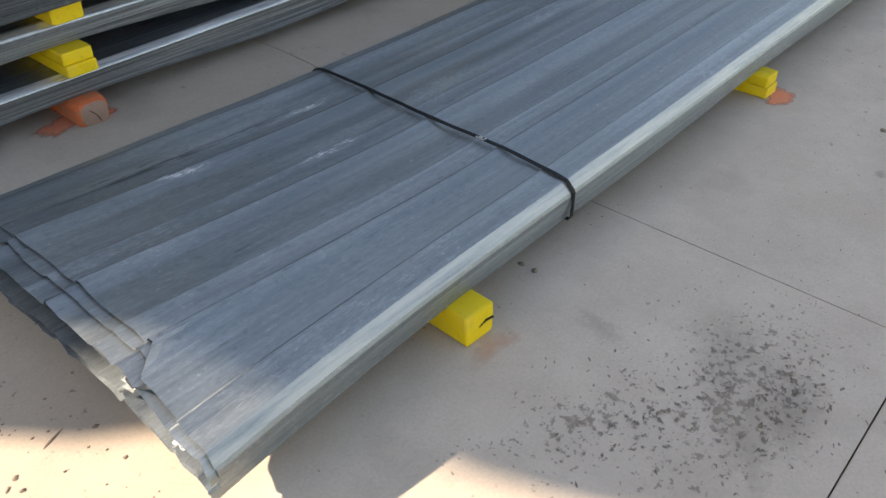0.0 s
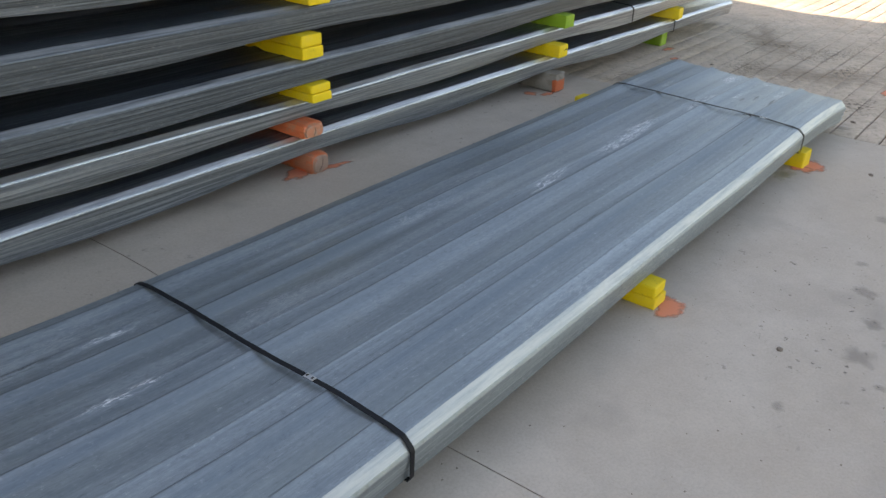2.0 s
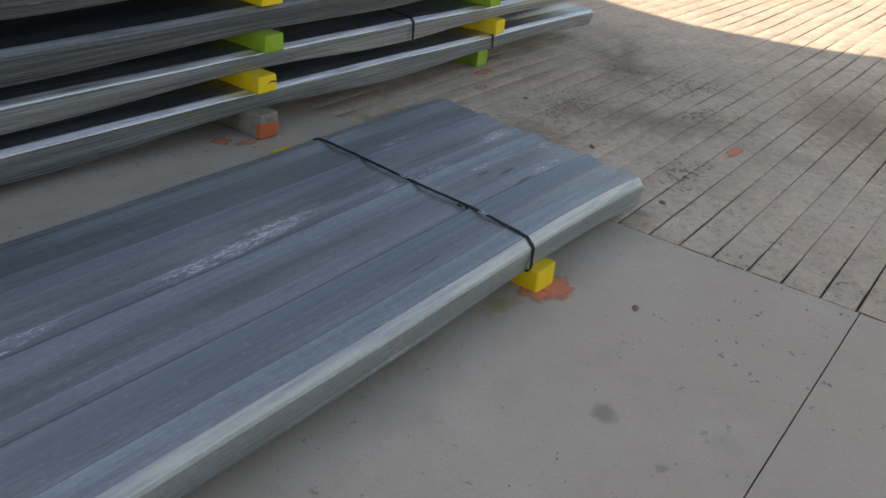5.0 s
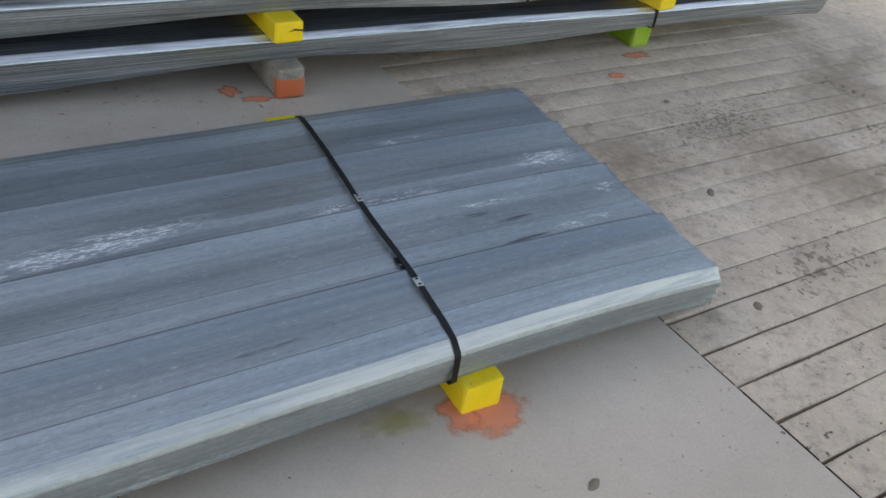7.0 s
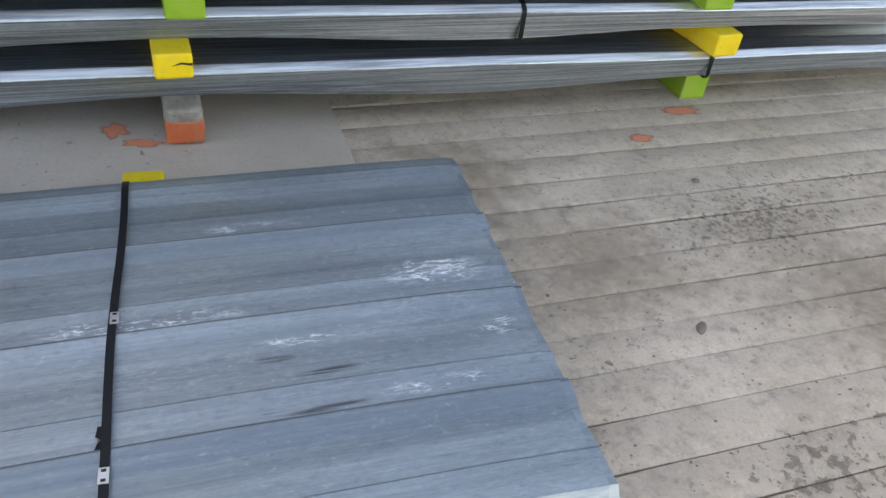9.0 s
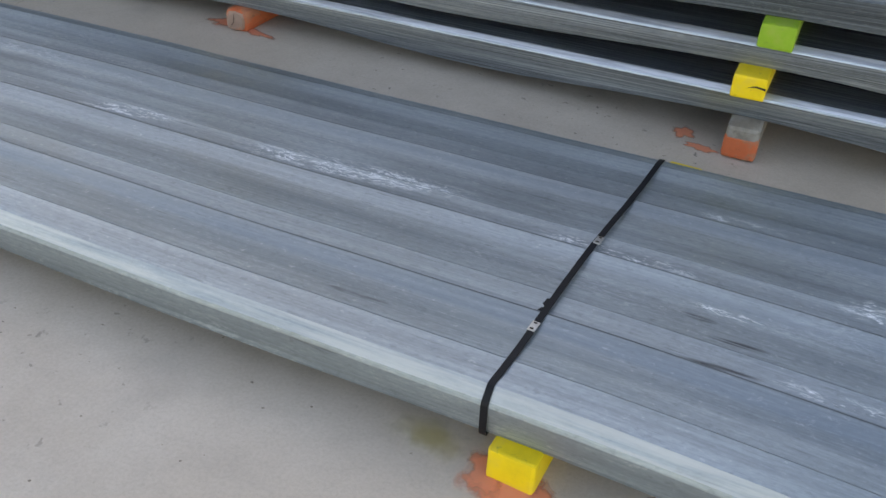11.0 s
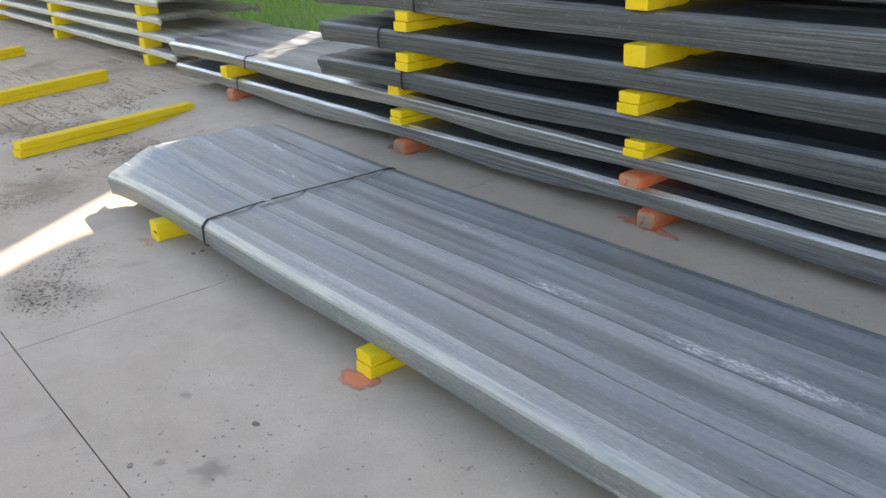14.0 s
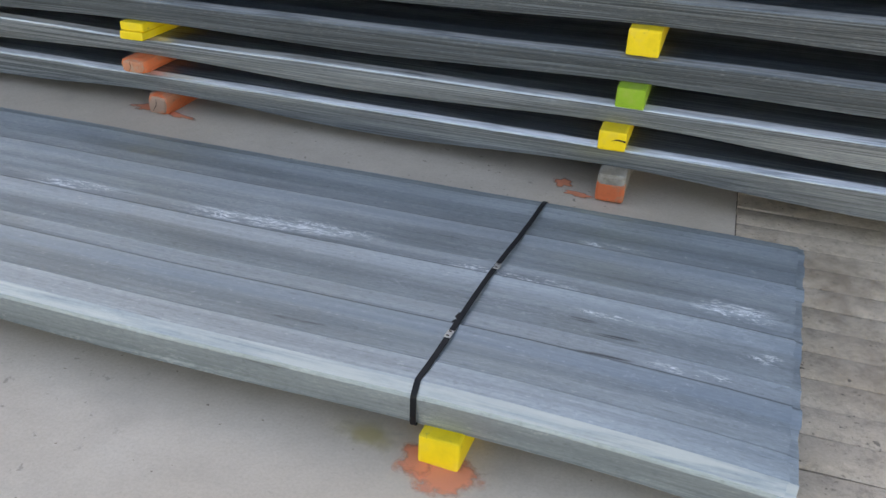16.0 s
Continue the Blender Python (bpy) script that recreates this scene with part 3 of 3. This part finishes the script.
def grooved_strip(x0, x1, y0, y1, rng):
    """One raised strip between two raked grooves, with crumbled edges."""
    n = max(6, int((x1 - x0) * 9))
    verts, faces = [], []
    pa, pb = rng.uniform(0, 9), rng.uniform(0, 9)
    for i in range(n + 1):
        x = x0 + (x1 - x0) * i / n
        wa = 0.004 * noise.noise(Vector((x * 6, pa, 0))) + 0.003 * noise.noise(Vector((x * 1.3, pa, 5)))
        wb = 0.004 * noise.noise(Vector((x * 6, pb, 2))) + 0.003 * noise.noise(Vector((x * 1.3, pb, 7)))
        zz = 0.002 * noise.noise(Vector((x * 2, y0 * 5, 1)))
        wear = max(0.0, min(1.0, 0.5 + 1.6 * noise.noise(Vector((x * 0.9, y0 * 1.1, 3)))))
        raked = 1.0 + 0.7 * max(0.0, min(1.0, (0.45 - y0) / 0.5)) if x0 > 0 else 1.6
        ya, yb = y0 + max(0.0003, (0.0026 * raked + wa) * wear), y1 - max(0.0003, (0.0026 * raked + wb) * wear)
        verts += [(x, ya, -0.030), (x, ya, zz - 0.001 - 0.005 * wear), (x, ya + 0.006, zz), (x, yb - 0.006, zz), (x, yb, zz - 0.001 - 0.005 * wear), (x, yb, -0.030)]
    for i in range(n):
        for j in range(5):
            a = i * 6 + j
            faces.append((a, a + 6, a + 7, a + 1))
    me = bpy.data.meshes.new("concrete_strip")
    me.from_pydata(verts, [], faces)
    me.update()
    return part_of("concrete_strip", me, M_ROUGH, pavement, smooth=30)


rng_strip = random.Random(5)
for x0, x1, y_low, y_high in ((JOINT_X + 0.003, 9.0, -4.0, 7.0), (-8.25, -6.153, -4.0, 4.2), (-16.0, -8.256, -4.0, 4.2)):
    y = y_low
    while y < y_high - 0.05:
        step = min(0.122 + rng_strip.uniform(-0.008, 0.008), y_high - y)
        grooved_strip(x0, x1, y, y + step, rng_strip)
        y += step

# ---- the bundle on the yard ----
FRONT_MARKS = [(-3.25, 0.085), (-1.605, 0.081), (0.11, 0.077)]


def buckled_end(x, y):
    """The sheets spring up past the far strap, all but their front edge, and hang less at the back of the other end."""
    v = max(0.0, (-2.88 - x) / 1.07)
    a, b = max(0.0, min(1.0, y / 0.30)), max(0.0, min(1.0, (y - 0.65) / 0.335))
    w = max(0.0, (x - 0.11) / 0.69)
    return 0.098 * v * v * a * a * (3 - 2 * a) * (1 - 0.35 * b * b) + 0.030 * w * w * max(0.0, min(1.0, y / 0.9))


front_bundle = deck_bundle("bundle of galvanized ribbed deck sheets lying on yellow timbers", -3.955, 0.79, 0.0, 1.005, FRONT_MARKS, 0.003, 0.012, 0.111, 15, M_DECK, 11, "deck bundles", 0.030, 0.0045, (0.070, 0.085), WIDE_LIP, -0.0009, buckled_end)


def torn_tab(parent, x, y, z, length, width, curl, turn, seed):
    """A torn and bent corner of thin sheet at the cut end."""
    rng = random.Random(seed)
    bm = bmesh.new()
    rows = []
    for i in range(7):
        u = i / 6
        half = width / 2 * (1 - 0.5 * u) * (1 + 0.25 * rng.uniform(-1, 1))
        px, pz = -length * math.sin(u * curl) / curl, length * (1 - math.cos(u * curl)) / curl
        rows.append([bm.verts.new((px, -half, pz)), bm.verts.new((px, half * 0.3, pz + 0.004 * u)), bm.verts.new((px + 0.01 * u * rng.uniform(-1, 1), half, pz))])
    for a, b in zip(rows, rows[1:]):
        for q in range(2):
            bm.faces.new((a[q], a[q + 1], b[q + 1], b[q]))
    bmesh.ops.solidify(bm, geom=list(bm.faces), thickness=0.0012)
    ob = part("torn_edge", bm, M_DECK, parent, "torn and bent sheet edge", 40)
    ob.location = Vector((x, y, z)) - parent.location
    ob.rotation_euler = (0, 0, radians(turn))
    return ob


for i, (x, y, z, length, width, curl, turn) in enumerate(((-3.945, 0.215, 0.215, 0.035, 0.07, 0.5, -6), (-3.94, 0.255, 0.190, 0.035, 0.06, -0.6, 14), (-3.945, 0.12, 0.125, 0.025, 0.08, -0.5, 9), (-3.945, 0.05, 0.085, 0.025, 0.05, -0.5, -8))):
    torn_tab(front_bundle, x, y, z, length, width, curl, turn, 400 + i)
timber(-3.240, -0.054, 1.03, 0, 0.092, 0.0865, M_YELLOW, "yellow painted timber spacer with a split end", 21, crack=True, skew=-3)
timber(-1.605, -0.046, 1.03, 0, 0.084, 0.0825, M_YELLOW, "yellow painted double plank spacer", 22, split=True)
timber(0.104, -0.026, 1.22, 0, 0.098, 0.0785, M_YELLOW, "yellow painted timber spacer at the strapped end", 23, skew=-2)
strap("black steel strap round the bundle with one bright seal", -2.824, -2.803, 0.0, 1.005, 0.1945, 0.082, (0.31,), "bundle straps", WIDE_LIP, 0.0145, 0.003)
strap("black steel strap round the bundle with two bright seals", 0.013, 0.089, 0.0, 1.005, 0.1880, 0.078, (0.20, 0.54), "bundle straps", WIDE_LIP, 0.0145, 0.003)

bm = band([Vector(p) for p in ((0.017, 0.245, 0.1935), (0.025, 0.262, 0.1985), (0.033, 0.270, 0.2005), (0.023, 0.283, 0.1965), (0.027, 0.300, 0.1975))], 0.012, 0.0012, Vector((1, 0, 0)))
tagged(part("strap_offcut", bm, M_STRAP, None, smooth=40), "kinked loose end of black steel strap on the deck", "strap")
bm = box_bm(0.030, 0.052, 0.0006, 0.0)
label_scrap = part("label_scrap", bm, M_SCRAP, None)
label_scrap.location, label_scrap.rotation_euler = (0.112, 0.392, 0.1872), (0, 0, radians(-12))
tagged(label_scrap, "pale scrap of a worn label stuck to the deck", "label")

# ---- the tall stack behind ----
YS, SW = 1.462, 0.985
S = "spacers in the tall stack"


def stack_bundle(label, x0, x1, y0, marks, sags, thick, count, material, seed, straps=(), yaw=0.0):
    thing = deck_bundle(label, x0, x1, y0, SW, marks, sags[0], sags[1], thick, count, material, seed, "deck bundles", 0.022, 0.0030)
    thing.rotation_euler = (0, 0, radians(yaw))
    for xs in straps:
        top = supports_line(xs, marks, sags[0], 0.010) + thick
        low = supports_line(xs, marks, sags[1], 0.020)
        strap("black steel strap round a stacked bundle", xs, xs + 0.012, y0 + math.tan(radians(yaw)) * (xs - (x0 + x1) / 2), SW, top, low, (), "stack straps")


LOW1 = [(-5.45, 0.152), (-3.37, 0.150), (-1.645, 0.153), (0.245, 0.140), (1.95, 0.112)]
LOW2 = [(-5.42, 0.328), (-3.37, 0.322), (-1.71, 0.306), (0.225, 0.304), (1.90, 0.282)]
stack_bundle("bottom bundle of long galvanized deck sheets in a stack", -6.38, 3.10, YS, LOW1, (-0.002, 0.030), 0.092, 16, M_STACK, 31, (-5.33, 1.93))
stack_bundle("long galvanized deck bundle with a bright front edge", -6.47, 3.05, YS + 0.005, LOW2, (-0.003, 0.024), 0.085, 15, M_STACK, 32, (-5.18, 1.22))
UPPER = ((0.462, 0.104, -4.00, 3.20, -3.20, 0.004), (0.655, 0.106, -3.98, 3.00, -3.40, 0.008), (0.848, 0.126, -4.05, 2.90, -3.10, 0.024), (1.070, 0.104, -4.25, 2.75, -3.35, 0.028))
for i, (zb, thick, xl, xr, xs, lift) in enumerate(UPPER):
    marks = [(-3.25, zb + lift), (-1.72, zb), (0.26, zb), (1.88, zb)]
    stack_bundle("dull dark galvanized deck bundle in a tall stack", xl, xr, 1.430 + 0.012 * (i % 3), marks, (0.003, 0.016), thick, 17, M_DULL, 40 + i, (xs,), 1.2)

timber(-5.47, 1.46, 2.45, 0.069, 0.10, 0.082, M_ORANGE, "weathered timber end sprayed orange", 51, group=S, bevel=0.022)
timber(-3.345, 1.43, 2.45, 0.060, 0.105, 0.089, M_ORANGE, "round-edged timber end sprayed orange", 52, group=S, bevel=0.022)
timber(-1.645, 1.44, 2.45, 0.068, 0.095, 0.084, M_ORANGE, "round-edged timber end sprayed orange", 53, group=S, bevel=0.022)
timber(0.244, 1.41, 2.45, 0.033, 0.100, 0.106, M_BARE, "bare grey timber with an orange sprayed end", 54, group=S, bevel=0.012, dipped=M_ORANGE)
timber(1.955, 1.53, 2.45, 0, 0.10, 0.111, M_LIME, "lime green painted timber spacer", 55, group=S)
timber(-5.42, 1.41, 2.45, 0.245, 0.10, 0.082, M_YELLOW, "yellow painted timber spacer", 56, group=S)
timber(-3.350, 1.42, 2.45, 0.243, 0.100, 0.078, M_YELLOW, "yellow painted double plank spacer", 57, split=True, group=S)
timber(-1.712, 1.405, 2.45, 0.246, 0.115, 0.059, M_ORANGE, "split raw timber half sprayed orange", 58, group=S, bevel=0.022)
timber(0.228, 1.40, 2.45, 0.232, 0.098, 0.071, M_YELLOW, "yellow painted timber with a cracked end", 59, crack=True, group=S)
timber(1.90, 1.43, 2.45, 0.204, 0.10, 0.077, M_YELLOW, "yellow painted timber spacer", 60, skew=6, group=S)
timber(-3.352, 1.42, 2.45, 0.408, 0.100, 0.057, M_YELLOW, "yellow painted timber spacer", 61, group=S)
timber(-1.682, 1.385, 2.45, 0.392, 0.105, 0.069, M_YELLOW, "yellow painted double plank spacer", 62, split=True, group=S)
timber(0.268, 1.40, 2.45, 0.390, 0.098, 0.071, M_LIME, "lime green painted timber spacer", 63, group=S)
timber(1.86, 1.42, 2.45, 0.368, 0.105, 0.093, M_LIME, "lime green painted timber spacer", 64, group=S)
for i, (zb, _, _, _, _, lift) in enumerate(UPPER[1:]):
    lower = UPPER[i][0] + UPPER[i][1] - 0.001
    for q, (cx, yf) in enumerate(((-3.19, 1.355), (-1.71, 1.375), (0.262, 1.40), (1.86, 1.43))):
        cx += (0.012, -0.012, 0.02, 0.0)[(i + q) % 4]
        timber(cx, yf + 0.012 * ((i * 2 + q) % 3), 2.45, lower + (UPPER[i][5] if q == 0 else 0.0), 0.108, zb - lower - 0.001 + (lift - UPPER[i][5] if q == 0 else 0.0), M_YELLOW, "yellow painted double plank spacer", 70 + i * 5 + q, split=(i + q) % 3 != 2, group=S)

# ---- further stack and timbers on the yard ----
FAR = "spacers in the further stack"
far_levels = (0.102, 0.260, 0.416, 0.572)
for i, zb in enumerate(far_levels):
    marks = [(-13.7, zb), (-10.8, zb), (-7.95, zb)]
    deck_bundle("light galvanized deck bundle in a further stack", -16.5, (-7.25, -7.22, -7.48, -7.50)[i], 1.80, 1.05, marks, 0.0, 0.006, 0.058, 9, M_FAR, 90 + i, "deck bundles", 0.03, 0.001)
deck_bundle("dark weathered deck bundle on the further stack", -15.8, -7.20, 1.98, 1.1, [(-13.7, 0.735), (-10.8, 0.735), (-7.95, 0.735)], 0.0, 0.012, 0.09, 8, M_OLD, 97, "deck bundles", 0.08, 0.006)
for i, zb in enumerate((0.0, 0.159, 0.317, 0.473, 0.629)):
    hh = (0.101, 0.100, 0.098, 0.098, 0.105)[i]
    for q, cx in enumerate((-13.65, -10.75, -7.93)):
        timber(cx + 0.02 * ((i + q) % 3), 1.775, 1.96 if q == 2 else 2.1, zb, 0.12, hh, M_YELLOW, "yellow painted timber spacer", 130 + i * 4 + q, group=FAR)


def loose_beam(xa, ya, xb, yb, label, seed, w=0.10, h=0.10):
    d = math.hypot(xb - xa, yb - ya)
    t = timber(0, -d / 2, d / 2, 0, w, h, M_YELLOW, label, seed, split=True, group="timbers on the yard")
    t.location = ((xa + xb) / 2, (ya + yb) / 2, 0)
    t.rotation_euler = (0, 0, -math.atan2(xb - xa, yb - ya))
    return t


loose_beam(-5.28, -0.12, -5.50, 1.15, "pair of yellow painted planks lying on the yard", 150)
loose_beam(-6.98, -0.28, -7.42, 1.20, "pair of yellow painted planks lying on the yard", 151)
loose_beam(-9.20, -0.40, -9.72, 1.12, "pair of yellow painted planks lying on the yard", 152)
loose_beam(-11.2, -0.50, -12.1, 1.05, "pair of yellow painted planks lying on the yard", 153)

# ---- marks on the ground ----
for i, (x, y, rx, ry, turn) in enumerate(((0.10, -0.045, 0.10, 0.075, 0), (0.03, -0.02, 0.05, 0.06, 20), (-1.60, -0.075, 0.085, 0.055, 10), (0.06, 1.50, 0.045, 0.050, 25), (0.13, 1.425, 0.055, 0.026, -8), (-1.70, 1.50, 0.12, 0.05, 10), (-1.57, 1.46, 0.10, 0.03, -20), (-3.42, 1.50, 0.12, 0.05, 15), (-3.30, 1.48, 0.05, 0.04, 0), (1.62, 1.30, 0.05, 0.03, 10), (1.86, 1.45, 0.09, 0.03, 0), (-5.40, 1.45, 0.08, 0.04, 0), (1.78, -0.02, 0.08, 0.03, 0))):
    blot("paint_mark", x, y, rx, ry, M_ORANGE_SPRAY, "orange spray paint mark on the concrete", "paint mark", 200 + i, turn, 0.0022 + 0.0004 * (i % 3), 0.35)
blot("paint_mark", -0.10, 0.02, 0.10, 0.05, M_YELLOW_SPRAY, "faint yellow overspray on the concrete", "paint mark", 220)
blot("paint_mark", -3.27, -0.09, 0.08, 0.05, M_FAINT_SPRAY, "faint orange spray paint mark on the concrete", "paint mark", 221, 0, 0.002, 0.5)
for i, (x, y, r) in enumerate(((-1.49, -0.63, 0.065), (-1.26, -0.62, 0.04), (-1.37, -0.70, 0.03), (-0.83, -0.485, 0.03), (-0.43, -0.657, 0.02), (-0.34, -0.46, 0.05), (-1.05, -0.55, 0.05), (-1.62, -0.72, 0.025), (0.83, -0.005, 0.05), (-1.90, -0.52, 0.03))):
    blot("oil_stain", x, y, r, r * 0.8, M_STAIN, "dark dried oil stain on the concrete", "stain", 230 + i, i * 40)
for i, (x, y, rx, ry) in enumerate(((-3.00, -0.69, 0.16, 0.10), (-3.15, -0.66, 0.18, 0.07), (-2.90, -0.50, 0.20, 0.12), (-3.05, -0.25, 0.10, 0.04), (2.6, 0.9, 0.3, 0.08), (-5.0, 0.3, 0.5, 0.2), (-6.0, 0.9, 0.4, 0.3), (2.2, 0.3, 0.35, 0.12))):
    blot("grime_patch", x, y, rx, ry, M_DUST if i > 3 else M_GRIME, "dark crumbly grime on the concrete", "stain", 250 + i, i * 25, 0.0026, 0.45)
for i, (x, y, s) in enumerate(((0.183, -0.292, 0.016), (0.99, -0.018, 0.018), (1.314, 0.47, 0.018), (1.664, 1.047, 0.016), (-2.975, 0.0, 0.012), (-1.604, -0.434, 0.012), (-2.975, 0.043, 0.012), (-1.375, -1.094, 0.012), (-4.9, -0.1, 0.02), (-2.4, 1.35, 0.010), (-0.9, 1.3, 0.010))):
    clod(x, y, s, "small dark clod of dirt on the concrete", 270 + i)

for i, (x, y, rx, ry) in enumerate(((-5.7, 0.5, 0.55, 0.5), (-4.7, 0.6, 0.4, 0.45), (-6.1, 0.0, 0.5, 0.4), (-4.5, -0.2, 0.3, 0.35), (1.9, 0.4, 0.7, 0.3), (1.2, 0.75, 0.35, 0.25), (2.8, -0.3, 0.8, 0.4), (2.7, 1.0, 0.7, 0.3), (-7.9, 1.3, 0.35, 0.25), (-8.6, 0.9, 0.3, 0.2), (1.0, 1.2, 0.3, 0.2))):
    blot("earth_patch", x, y, rx, ry, M_EARTH, "brown film of trodden earth on the concrete", "stain", 300 + i, i * 31, 0.0030 + 0.0003 * (i % 4), 0.4)

for i, (x, y, rx, ry, turn, mat) in enumerate(((-3.05, -0.58, 0.42, 0.20, -12, M_SPECK), (-2.98, -0.68, 0.17, 0.09, 10, M_SPECK), (-3.30, -0.40, 0.30, 0.12, -30, M_SPECK), (-5.75, 0.45, 0.55, 0.40, 20, M_DUST), (-6.3, 0.9, 0.40, 0.30, 0, M_DUST), (-4.75, 0.55, 0.35, 0.40, 10, M_DUST), (-4.35, -0.45, 0.35, 0.25, 40, M_SPECK), (-8.7, 1.1, 0.5, 0.2, 15, M_SPECK), (-7.9, 1.45, 0.4, 0.12, 0, M_SPECK), (1.75, 0.85, 0.55, 0.22, 10, M_SPECK), (2.6, 0.5, 0.5, 0.20, -15, M_SPECK), (1.35, 0.05, 0.35, 0.18, 0, M_DUST))):
    blot("dirt_patch", x, y, rx, ry, mat, "dark trodden dirt specks on the concrete", "stain", 330 + i, turn, 0.0042 + 0.0002 * (i % 4), 0.4)

# Crumbs of dirt strewn over the yard.
rng = random.Random(8)
verts, faces = [], []


def crumb(x, y, s):
    o = len(verts)
    a0 = rng.uniform(0, 6.3)
    ring = [(x + s * rng.uniform(0.6, 1.3) * math.cos(a0 + k * 1.2566), y + s * rng.uniform(0.5, 1.0) * math.sin(a0 + k * 1.2566), 0.0005) for k in range(5)]
    verts.extend(ring + [(x, y, s * 0.5)])
    faces.extend((o + k, o + (k + 1) % 5, o + 5) for k in range(5))


def dash(x, y, length, wide):
    o = len(verts)
    a = rng.gauss(0.35, 0.5)
    c, d = math.cos(a), math.sin(a)
    for k in range(7):
        t = k * 6.2832 / 7
        px, py = length * rng.uniform(0.6, 1.2) * math.cos(t), wide * rng.uniform(0.5, 1.3) * math.sin(t)
        verts.append((x + px * c - py * d, y + px * d + py * c, 0.0006))
    verts.append((x, y, 0.0006 + wide * 0.35))
    faces.extend((o + k, o + (k + 1) % 7, o + 7) for k in range(7))


for _ in range(150):
    dash(rng.gauss(-3.05, 0.30), rng.gauss(-0.56, 0.17), rng.uniform(0.003, 0.009), rng.uniform(0.001, 0.0026))
for _ in range(50):
    dash(rng.gauss(-3.0, 0.07), rng.gauss(-0.69, 0.05), rng.uniform(0.003, 0.010), rng.uniform(0.001, 0.003))
for _ in range(450):
    dash(rng.gauss(-5.6, 0.8), rng.gauss(0.55, 0.5), rng.uniform(0.006, 0.03), rng.uniform(0.003, 0.009))
for _ in range(260):
    dash(rng.uniform(-7.6, -5.8), rng.uniform(-0.6, 1.4), rng.uniform(0.01, 0.05), rng.uniform(0.004, 0.012))
for _ in range(120):
    dash(rng.uniform(-4.2, 0.6), rng.uniform(-1.6, -0.02), rng.uniform(0.002, 0.006), rng.uniform(0.001, 0.002))
for _ in range(200):
    crumb(rng.gauss(-3.0, 0.25), rng.gauss(-0.60, 0.18), rng.uniform(0.001, 0.0024))
for _ in range(700):
    crumb(rng.uniform(-6, 0.65), rng.uniform(-2.2, 1.5), rng.uniform(0.0012, 0.004))
for _ in range(2600):
    crumb(rng.uniform(0.7, 5.0), rng.uniform(-1.6, 2.0), rng.uniform(0.0015, 0.005))
for _ in range(900):
    crumb(rng.uniform(-4.9, -4.0), rng.uniform(-1.2, 1.0), rng.uniform(0.0015, 0.005))
for _ in range(1200):
    crumb(rng.gauss(-5.9, 0.6), rng.gauss(0.5, 0.6), rng.uniform(0.002, 0.009))
me = bpy.data.meshes.new("dirt_crumbs")
me.from_pydata(verts, [], faces)
me.update()
crumbs = part_of("dirt_crumbs", me, M_CRUMB, None)
tagged(crumbs, "scattered crumbs of dirt on the concrete", "debris", kind="stuff")

# ---- lawn behind, and unseen walls added to block the sun ----
bm = bmesh.new()
bmesh.ops.create_grid(bm, x_segments=60, y_segments=20, size=0.5, matrix=Matrix.Translation((-31.0, 6.05, 0)) @ Matrix.Diagonal((50.0, 5.9, 1, 1)))
for v in bm.verts:
    v.co.z = 0.02 + 0.05 * noise.noise(Vector((v.co.x * 0.7, v.co.y * 0.7, 0)))
lawn = part("lawn", bm, M_SOIL, None, smooth=60)
tagged(lawn, "patch of green lawn behind the stacks", "lawn", kind="structure")
rng = random.Random(3)
verts, faces = [], []
for _ in range(14000):
    x, y = rng.uniform(-16.0, -6.2), rng.uniform(3.2, 8.9)
    a, h = rng.uniform(0, 6.3), rng.uniform(0.05, 0.14)
    o = len(verts)
    dx, dy = 0.006 * math.cos(a), 0.006 * math.sin(a)
    lx, ly = rng.uniform(-0.05, 0.05), rng.uniform(-0.05, 0.05)
    verts += [(x - dx, y - dy, 0), (x + dx, y + dy, 0), (x + lx, y + ly, h)]
    faces.append((o, o + 1, o + 2))
me = bpy.data.meshes.new("grass")
me.from_pydata(verts, [], faces)
me.update()
tagged(part_of("grass", me, M_GRASS, None), "short green grass behind the stacks", "grass", kind="stuff")
# Unseen walls added to shade the yard; the slot between shapes the sun strip.
WALL_Y0, WALL_Y1 = 6.30, 6.54
for name, outline in (("shade_wall", ((-8.55, -0.1), (2.4, -0.1), (2.4, 2.1), (0.75, 3.22), (0.15, 3.67), (-0.40, 4.31), (-0.60, 4.74), (-1.1, 5.4), (-3.5, 8.6), (-8.70, 8.6), (-8.70, 5.0), (-8.67, 4.75), (-8.58, 4.58), (-8.45, 4.45), (-8.45, 4.28), (-8.55, 4.15))),
                      ("shade_wall_far", ((-45.0, -0.1), (-8.97, -0.1), (-8.97, 4.2), (-9.06, 4.35), (-9.06, 8.6), (-45.0, 8.6)))):
    bm = bmesh.new()
    face = bm.faces.new([bm.verts.new((x, WALL_Y0, z)) for x, z in outline])
    out = bmesh.ops.extrude_face_region(bm, geom=[face])
    for v in out["geom"]:
        if isinstance(v, bmesh.types.BMVert):
            v.co.y = WALL_Y1
    bmesh.ops.recalc_face_normals(bm, faces=list(bm.faces))
    tagged(part(name, bm, M_SHADE_WALL, None), "unseen pale grey wall with a sloping end, added to block the sun", "wall", kind="structure")
